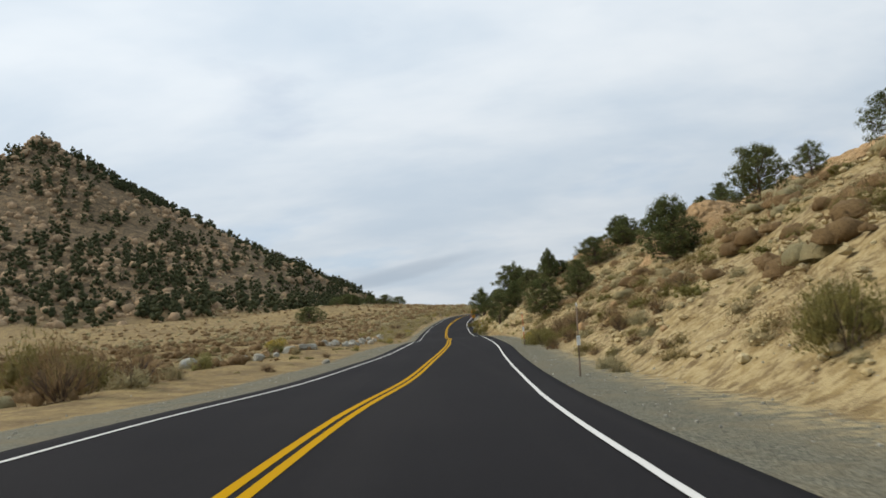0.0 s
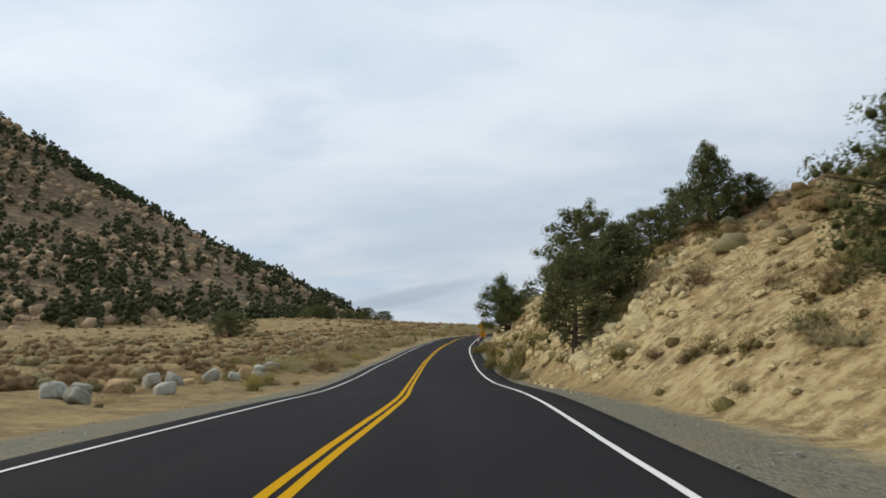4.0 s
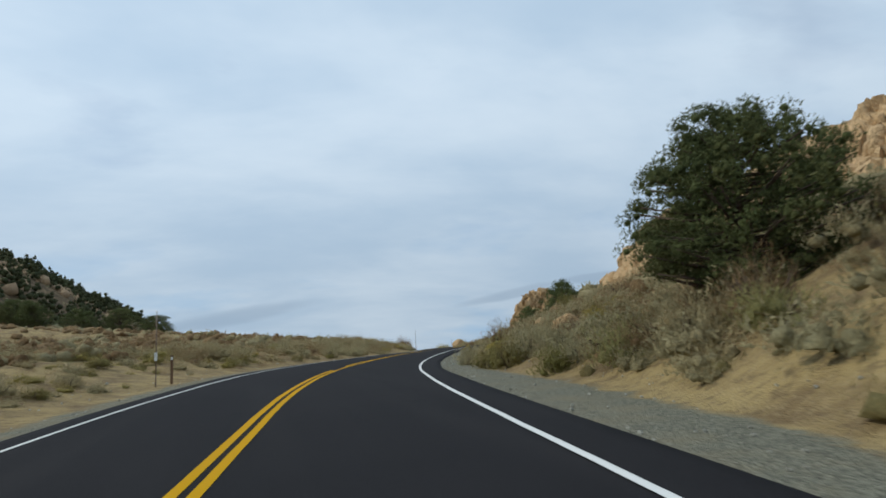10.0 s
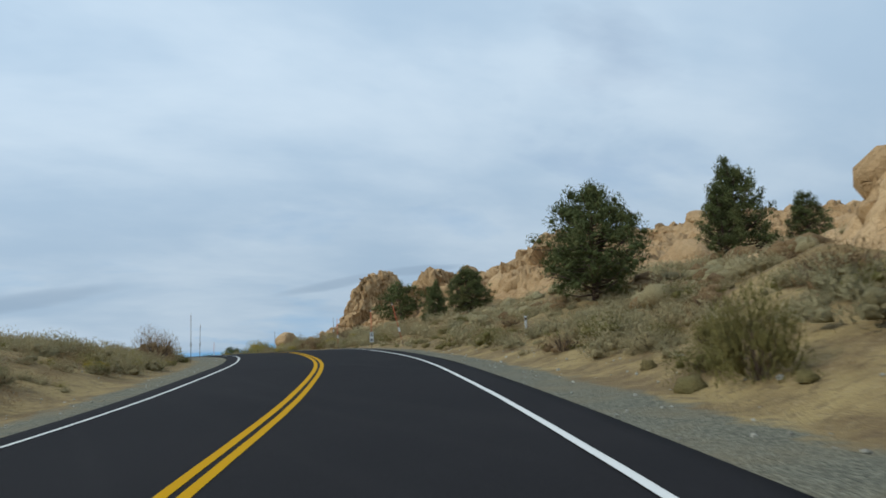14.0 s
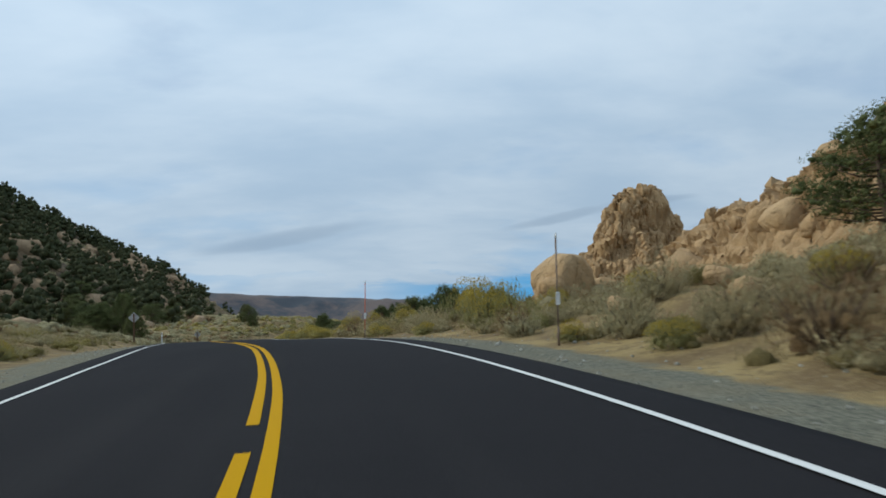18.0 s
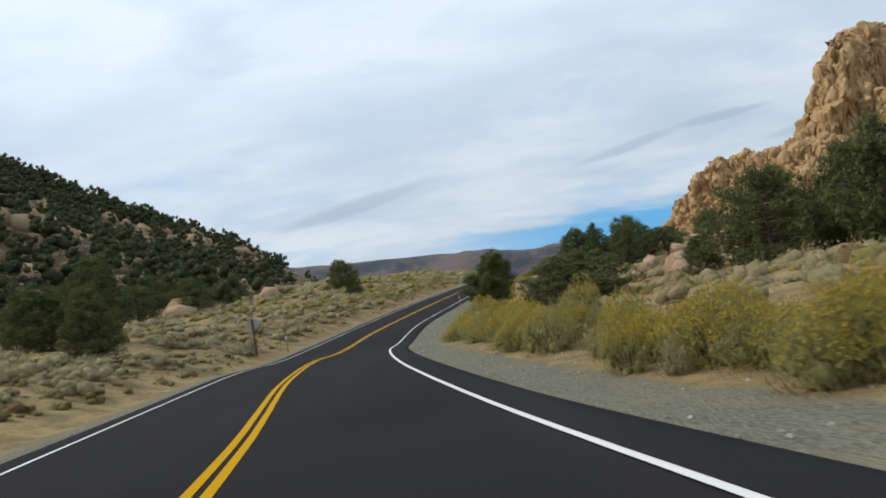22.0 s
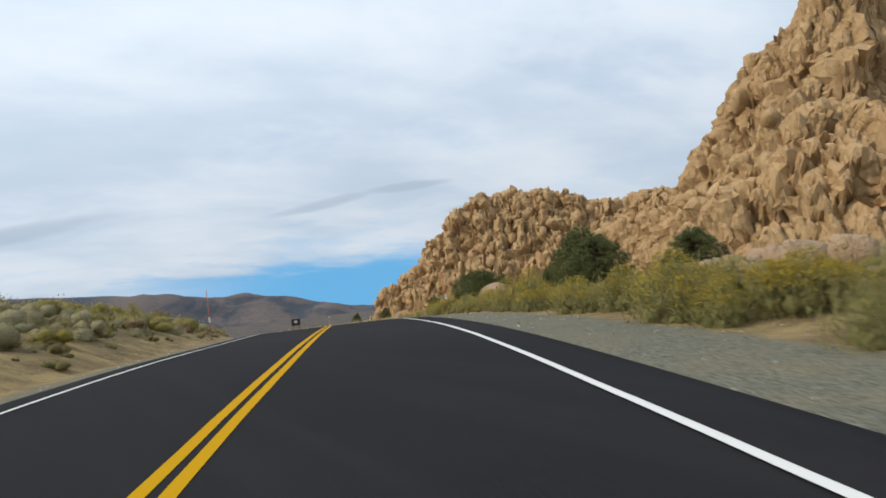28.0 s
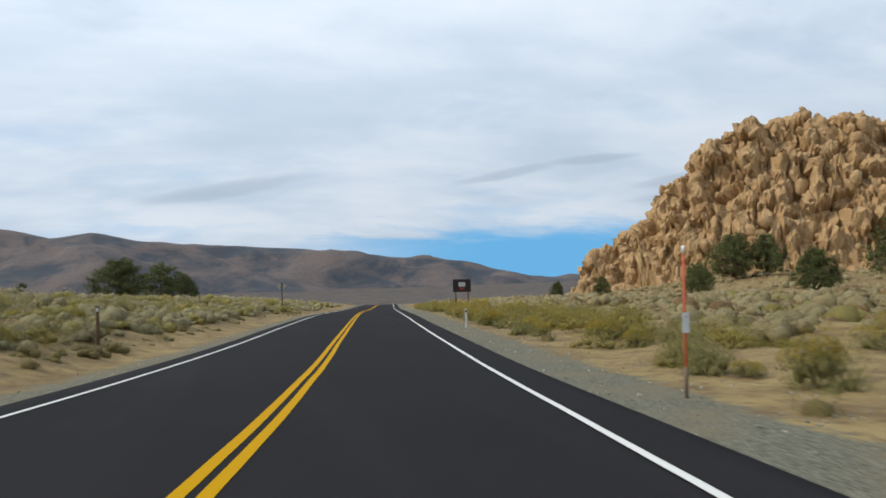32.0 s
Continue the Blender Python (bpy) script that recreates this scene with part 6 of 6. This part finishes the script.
r = np.random.default_rng(62)
for x, y, size in ((-9.7, 70.5, 1.0), (-8.6, 70.6, 0.9), (-7.5, 71, 0.8), (-7.3, 73.5, 0.85), (-7.1, 77.6, 0.9), (-7, 84.4, 0.8), (-6.5, 90.5, 0.9), (-5.8, 104, 0.9), (-15, 45, 1.2), (-5.9, 44, 0.5)):
    boulder(x, y, size, label="pale grey boulder in a row along the verge", group="roadside boulders")
for x, y, size, high in ((-4, 450, 5.0, 0.9), (-8.5, 455, 4.2, 1.1), (-14, 452, 5.6, 0.8), (0.5, 459, 3.2, 1.0), (-19, 458, 4.4, 0.9), (-11, 447, 3.0, 0.9), (-1, 446, 2.6, 0.8), (-24, 462, 5.0, 1.0), (3, 470, 3.4, 0.9), (-6, 472, 4.6, 1.0), (9, 480, 3.0, 0.9)):
    boulder(x, y, size, HILL_ROCK, high, "large rounded tan boulder among dark pines on the hillside", group="hillside boulders")
for k in range(26):
    u = (k + r.uniform(-0.3, 0.3)) / 26
    x, y = -11.6 + 5.4 * u + r.normal() * 0.25, 47 + 66 * u
    boulder(x, y, r.uniform(0.5, 1.15), (GREY_ROCK, GREY_ROCK, ROCK)[k % 3], r.uniform(0.65, 0.9), "grey boulder in a row along the verge", group="roadside boulders")
big = "large rounded pinkish granite boulder among brush"
for x, y, size, high in ((45.7, 401.9, 2.9, 0.62), (45.0, 405.2, 2.9, 0.5), (46.5, 408.9, 2.2, 0.95), (47.6, 405.6, 2.6, 0.72), (47.6, 410.6, 1.8, 1.5), (55.8, 419.8, 2.3, 0.85), (53.6, 411.7, 1.9, 1.25), (125, 555, 6.2, 0.9), (120, 553.6, 4.2, 0.9), (107, 495.5, 3.1, 0.95), (109.6, 493.6, 3.9, 0.9), (111, 503, 2.6, 0.85), (101, 501, 2.4, 0.8),
                         (106, 508, 2.6, 0.8), (113, 512, 3.0, 0.9), (99, 494, 2.6, 0.75), (116, 519, 2.8, 0.9), (97, 489, 2.6, 0.9)):
    boulder(x, y, size, PINK_ROCK, high, big, group="large boulders")
for x, y, size, high in ((92.5, 486, 1.9, 0.9), (95.5, 484, 1.5, 0.9), (90, 481, 1.6, 0.8), (87, 478, 1.3, 0.8), (93, 478, 1.8, 0.8), (98, 482, 2.4, 0.8), (101, 485, 2.4, 0.9), (84, 472, 1.2, 0.8), (89, 470, 1.5, 0.8), (105, 490, 2.4, 0.8)):
    boulder(x, y, size, PINK_ROCK, high, big, group="large boulders")
boulder(93.5, 516, 4.6, PINK_ROCK, 0.9, big, group="large boulders")
for k in range(60):
    x, y = 84 + r.normal() * 11, 452 + r.normal() * 14
    if across(np.array([x]), np.array([y]))[1][0] > 17:
        boulder(x, y, r.uniform(0, 1) ** 2 * 1.9 + 0.7, PINK_ROCK, r.uniform(0.65, 0.95), "tan granite boulder in a heap below the outcrop", group="boulder heap")
for k in range(64):
    x, y = 60 + r.normal() * 7, 411 + r.normal() * 9
    if y > 401 and across(np.array([x]), np.array([y]))[1][0] > 14:
        boulder(x, y, r.uniform(0, 1) ** 2 * 1.8 + 0.6, PINK_ROCK, r.uniform(0.6, 0.95), "tan granite boulder in a heap among pinyon trees", group="boulder heap")
for x, y, size, high in ((49.5, 299.5, 0.9, 0.7), (51, 301, 0.7, 0.7), (52, 298, 0.8, 0.8), (53.4, 314.5, 2.8, 1.15), (54.6, 316, 2.4, 1.0), (52.4, 313.2, 1.7, 1.1), (56.5, 317, 1.9, 0.7), (58, 317.5, 1.6, 0.7), (50, 331, 1.6, 0.6), (52, 329, 1.4, 0.6), (47, 335, 1.2, 0.6), (45.2, 333.6, 1.3, 0.75)):
    boulder(x, y, size, ROCK, high, "pale tan granite boulder standing among brush", group="pale boulders")
for k in range(34):
    y = r.uniform(20, 330)
    d = r.uniform(8, 22)
    rx, _, _, tx, ty = (float(v) for v in road_at(y))
    boulder(rx + d * ty, y - d * tx, r.uniform(0, 1) ** 2 * 0.9 + 0.3, ROCK, 0.75, "weathered tan stone half buried in the slope", group="slope stones")

# loose stones over the steep slope, in drifts
r = np.random.default_rng(67)
CHIPS = [rock_shape(np.random.default_rng(670 + k), 1, 14.0, 6, 0.03) for k in range(8)]
y, d = r.uniform(6, 84, 3600), 6.2 + 16 * r.uniform(0, 1, 3600) ** 1.2
rx, _, _, tx, ty = road_at(y)
d = d + shoulder(y, np.ones(len(y)))[0] - 5.6
x, y = rx + d * ty, y - d * tx
keep = fbm(x, y, 5.0, 68, 3) + 0.22 * r.normal(size=len(x)) > -0.05
x, y = x[keep], y[keep]
size = r.uniform(0, 1, len(x)) ** 3 * 0.34 + 0.08
v, f = scatter(CHIPS, np.column_stack([x, y, ground_z(x, y) + 0.03 + 0.2 * size]), size, r, 0.5, np.array([1.0, 1.0, 0.75]))
thing("slope_rubble", mesh_of("slope_rubble", v, f, PALE_ROCK, True), "loose broken tan stones lying on the sandy slope", "rubble", kind="stuff")

# ---- the broken rock of the road cut ----
r = np.random.default_rng(63)
SHARP = [rock_shape(np.random.default_rng(640 + k), 2, 16.0, 6, 0.03) for k in range(8)]
SHARP_MESH = [mesh_of("rock", v, f, PALE_ROCK, True) for v, f in SHARP]
cy, cd = np.meshgrid(np.arange(80, 163, 0.16), np.arange(4.6, 15, 0.16), indexing="ij")
bx, _, _, tx, ty = road_at(cy)
X, Y = bx + cd * ty, cy - cd * tx
base = ground_z(X.ravel(), Y.ravel()).reshape(X.shape)
bare = smooth(82, 92, cy) * smooth(160, 140, cy) * smooth(5.5, 6.8, cd) * smooth(14.5, 10, cd) * smooth(-0.28, 0.02, fbm(X, Y, 7.0, 81, 3))
Z = base - 0.5 + bare * (0.42 + 0.7 * fbm(X, Y, 4.0, 65, 3))
V = jointed(X, Y, Z, bare, 0.16, ((1.5, 0.8, 0.42), (0.62, 0.42, 0.27), (0.27, 0.2, 0.10)), 64, 0.7)
cut = thing("rock_cut", mesh_of("rock_cut", V.reshape(-1, 3), grid_faces(*X.shape), PALE_ROCK, True), "broken yellowish-white rock face of the road cut", "rock face")
rubble = []
for k in range(3600):
    y, d = r.uniform(84, 158), (6.3 if k < 1700 else 5.2) + 6.5 * r.uniform(0, 1) ** 1.4
    rx, _, _, ux, uy = (float(v) for v in road_at(y))
    x, y = rx + d * uy, y - d * ux
    size = (r.uniform(0, 1) ** 2 * 0.85 + 0.35) if k < 290 else r.uniform(0.06, 0.26)
    m = turned(r, 0.6) @ np.diag([r.uniform(0.7, 1.2), r.uniform(0.7, 1.1), r.uniform(0.6, 1.1)]) * size
    spot = (x, y, stand(x, y) - 0.05 * size)
    if k < 290:
        child("rock", SHARP_MESH[k % 8], cut, at=pose_of(m, spot))
    elif k < 1700:
        v, f = SHARP[k % 8]
        rubble.append((v @ (m * 2.2).T + spot, f))
    else:
        v, f = BALLS[1]
        rubble.append((v * (1 + 0.25 * np.sin(v @ r.normal(size=3) * 4))[:, None] * 0.5 @ m.T + spot, f))
child("rubble", mesh_of("rubble", *joined(rubble), PALE_ROCK, True), cut)["kind"] = "stuff"
# exposed roots under the tree at the top of the cut
roots = new("tree_roots")
tagged(roots, "exposed brown roots hanging out of the eroded bank", "roots")
for k in range(7):
    a = -2.6 + 0.35 * k
    pts = [(10.9 + u * np.cos(a) * 1.1 + 0.1 * r.normal(), 120 + u * np.sin(a) * 1.3 + 0.1 * r.normal(), 0) for u in (0, 0.3, 0.6, 1.0)]
    pts = [(x, y, stand(x, y) + (0.35, 0.3, 0.12, -0.15)[n]) for n, (x, y, _) in enumerate(pts)]
    child("root", mesh_of("root", *tube(pts, [0.14, 0.09, 0.06, 0.03], 6), BARK), roots)


# ---- poles and signs ----
def rod(h, radius, sides=8, low=-0.3):
    return tube([(0, 0, low), (0, 0, h * 0.5), (0, 0, h)], [radius] * 3, sides)


def plate_mesh(name, w, h, thick, z, mat, off=0.0, bevel=0.006):
    return from_bm(name, box(-w / 2, w / 2, -thick / 2 + off, thick / 2 + off, z - h / 2, z + h / 2, bevel), mat)


def facing(x, y, lean=0.0, turn=0.0, sink=0.0):
    """A pose on the ground, its front (-y) towards traffic coming from the south."""
    _, _, _, tx, ty = (float(v) for v in road_at(y))
    return pose(x, y, stand(x, y, sink), 0, lean, math.degrees(math.atan2(-tx, ty)) + turn)


def snow_pole(x, y, h, mat, lean=0.0, plate=1.1, label="tall thin orange snow pole with a white reflector plate", tall=0.3):
    ob = new("snow_pole")
    ob.matrix_world = facing(x, y, lean)
    tagged(ob, label, "snow pole", "snow poles")
    child("pole", mesh_of("pole", *rod(h, 0.021), mat), ob)
    child("sleeve", mesh_of("sleeve", *rod(0.45, 0.028), STEEL), ob, "galvanised base sleeve")
    child("tip", mesh_of("tip", *tube([(0, 0, h), (0, 0, h + 0.12)], [0.023, 0.023], 8), PLATE), ob, "white reflective tip")
    if plate:
        child("reflector_plate", plate_mesh("reflector_plate", 0.11, tall, 0.012, plate, PLATE, -0.034), ob, "white reflector plate")
        child("bolt", mesh_of("bolt", *tube([(0, -0.02, plate + tall * 0.3), (0, -0.048, plate + tall * 0.3)], [0.012, 0.012], 6), STEEL), ob)
    return ob


steel_label = "tall thin dark steel snow pole with a pale reflector plate"
for x, y, h, lean in ((6.7, 43.8, 2.05, 1), (9.4, 130.7, 2.0, -4.5), (44.4, 258.4, 2.7, -13), (47.2, 277.6, 2.67, -1), (44.4, 317.7, 2.7, 2), (39.4, 397.7, 2.3, 0), (56.5, 488.5, 2.7, -2), (69.7, 485.6, 2.6, -4), (80.8, 536.7, 2.1, 0)):
    snow_pole(x, y, h, ORANGE, lean)
for x, y, h, lean in ((5.1, 20.4, 2.15, 3), (8.8, 99.8, 1.55, -6), (5.1, 184.6, 2.65, 0), (32.6, 265.1, 3.0, 0), (35.7, 279.3, 2.7, 1), (51, 289, 2.4, 0), (47.3, 298.2, 2.5, 1), (26.5, 404.1, 2.6, 0), (81.2, 516.8, 1.3, 1)):
    snow_pole(x, y, h, STEEL, lean, label=steel_label)
# a pole with a white plate of small writing
ob = snow_pole(45.6, 266.3, 2.67, ORANGE, 0, 0, "orange snow pole carrying a white plate with dark writing")
plate = child("plate", plate_mesh("plate", 0.30, 0.75, 0.012, 0.78, PLATE, -0.04), ob, "white plate with dark writing")
for z, w, h in ((1.08, 0.16, 0.06), (0.98, 0.22, 0.05), (0.88, 0.2, 0.05), (0.62, 0.16, 0.09), (0.52, 0.2, 0.06)):
    child("text_bar", plate_mesh("text_bar", w, h, 0.004, z, BLACK, -0.049, 0), plate)


def marker(x, y, h, mat=PLATE, label="short white roadside marker post"):
    ob = new("marker_post")
    ob.matrix_world = facing(x, y)
    tagged(ob, label, "marker post", "marker posts")
    child("post", from_bm("post", box(-0.05, 0.05, -0.018, 0.018, -0.2, h, 0.006), mat), ob)
    child("reflector", plate_mesh("reflector", 0.075, 0.12, 0.01, h - 0.12, PLATE if mat != PLATE else STEEL, -0.024), ob)


for x, y, h in ((41.9, 241.4, 0.8), (27.6, 357.7, 1.4), (94.9, 600.6, 1.1), (91, 539, 0.85), (84.5, 560, 0.9)):
    marker(x, y, h)
for x, y, h in ((-4, 137, 0.8), (-2.2, 148, 1.0), (1.1, 166, 0.7), (2.7, 173.6, 1.3), (5.5, 186, 1.1), (69.9, 553, 1.3)):
    marker(x, y, h, WOOD, "weathered brown timber marker post on the verge")


def diamond(side, thick, mat, z, off):
    bm = box(-side / 2, side / 2, -thick / 2 + off, thick / 2 + off, -side / 2, side / 2, 0.008)
    bmesh.ops.rotate(bm, verts=bm.verts, cent=(0, off, 0), matrix=Matrix.Rotation(math.radians(45), 3, "Y"))
    bmesh.ops.translate(bm, verts=bm.verts, vec=(0, 0, z))
    return bm


def lettering(text, size, z, off, parent):
    """Flat black characters as a mesh."""
    curve = bpy.data.curves.new("lettering", "FONT")
    curve.body, curve.size, curve.align_x, curve.align_y, curve.extrude, curve.offset = text, size, "CENTER", "CENTER", 0.002, 0.006
    pen = bpy.data.objects.new("lettering", curve)
    scene.collection.objects.link(pen)
    me = bpy.data.meshes.new_from_object(pen.evaluated_get(bpy.context.evaluated_depsgraph_get()))
    bpy.data.objects.remove(pen)
    me.materials.clear()
    me.materials.append(BLACK)
    child("lettering", me, parent, "black " + text, pose(0, off, z, 90, 0, 0))


sign = new("curve_warning_sign")
sign.matrix_world = facing(9.86, 132.2, 2, 0)
tagged(sign, "amber diamond curve sign with winding arrow and 35 MPH plate", "road sign")
drop = 3.5 - stand(9.75, 132.2)
child("post", from_bm("post", box(-0.05, 0.05, -0.05, 0.05, -0.3, drop + 0.35, 0.008), WOOD), sign, "brown timber post")
panel = child("panel", from_bm("panel", diamond(0.76, 0.008, SIGN_YELLOW, drop, -0.06), SIGN_YELLOW), sign, "amber diamond panel")
for k in range(4):
    bm = box(-0.335, 0.335, -0.069, -0.065, 0.322, 0.337)
    bmesh.ops.rotate(bm, verts=bm.verts, cent=(0, 0, 0), matrix=Matrix.Rotation(math.radians(45 + 90 * k), 3, "Y"))
    bmesh.ops.translate(bm, verts=bm.verts, vec=(0, 0, drop))
    child("border", from_bm("border", bm, BLACK), panel)
bend = [(-0.06, -0.28), (-0.06, -0.12), (-0.03, -0.05), (0.05, 0.02), (0.07, 0.08), (0.06, 0.17)]
v, f = [], []
for n, (x, z) in enumerate(bend):
    v += [(x - 0.035, -0.067, drop + z), (x + 0.035, -0.067, drop + z)]
    f += [[2 * n, 2 * n + 1, 2 * n + 3, 2 * n + 2]] if n < len(bend) - 1 else []
n = len(v)
v += [(-0.05, -0.067, drop + 0.15), (0.17, -0.067, drop + 0.15), (0.055, -0.067, drop + 0.31)]
me = bpy.data.meshes.new("arrow")
me.from_pydata(v, [], f + [[n, n + 1, n + 2]])
me.materials.append(BLACK)
child("arrow", me, panel, "black winding arrow")
plate = child("speed_plate", plate_mesh("speed_plate", 0.58, 0.56, 0.008, drop - 0.84, SIGN_YELLOW, -0.06), sign, "amber speed plate")
lettering("35", 0.36, drop - 0.76, -0.067, plate)
lettering("MPH", 0.16, drop - 1.01, -0.067, plate)

for x, y, h in ((24.7, 359.1, 3.1), (24.9, 400.4, 2.75), (78, 607, 3.3)):
    ob = new("diamond_sign")
    ob.matrix_world = facing(x, y)
    tagged(ob, "bare metal back of a diamond sign on a timber post", "road sign", "signs for oncoming traffic")
    child("post", from_bm("post", box(-0.06, 0.06, -0.06, 0.06, -0.3, h - 0.1, 0.01), WOOD), ob, "brown timber post")
    child("panel", from_bm("panel", diamond(0.76, 0.008, SIGN_BACK, h - 0.5, 0.07), SIGN_BACK), ob, "bare metal panel back")
    for z in (h - 0.7, h - 0.3):
        child("bracket", plate_mesh("bracket", 0.3, 0.04, 0.02, z, STEEL, 0.054), ob)

board = new("billboard")
board.matrix_world = facing(96.3, 600.4)
tagged(board, "dark roadside information board with red and white shapes on two posts", "sign board")
for x in (-0.65, 0.65):
    child("post", from_bm("post", box(x - 0.06, x + 0.06, -0.05, 0.05, -0.3, 2.9, 0.01), WOOD), board)
face = child("panel", plate_mesh("panel", 1.9, 1.35, 0.04, 2.3, PANEL, -0.075), board, "dark panel")
for x, z, w, h, mat in ((-0.35, 2.4, 0.7, 0.4, PLATE), (0.4, 2.5, 0.6, 0.3, PLATE), (0.2, 2.0, 0.5, 0.2, RED), (-0.5, 1.95, 0.4, 0.2, RED)):
    child("picture_patch", plate_mesh("picture_patch", w, h, 0.004, z, mat, -0.099, 0), face)

# loose stones on the gravel shoulders
r = np.random.default_rng(66)
pebbles = []
for k in range(5200):
    y = r.uniform(5, 640)
    side = 1 if r.uniform() < 0.7 else -1
    wide = float(shoulder(np.array([y]), np.array([float(side)]))[0][0])
    d = side * r.uniform(4.5, wide + 1.5)
    rx, rz, tilt, ux, uy = (float(v) for v in road_at(y))
    pebbles.append((rx + d * uy, y - d * ux, r.uniform(0.012, 0.035) if k % 30 else r.uniform(0.035, 0.07)))
pebbles = np.array(pebbles)
v, f = scatter([BALLS[1]], np.column_stack([pebbles[:, 0], pebbles[:, 1], ground_z(pebbles[:, 0], pebbles[:, 1]) + 0.01]), pebbles[:, 2], r, 0.5)
thing("gravel", mesh_of("gravel", v, f, GREY_ROCK, True), "loose grey gravel and stones on the road shoulders", "gravel", kind="stuff")
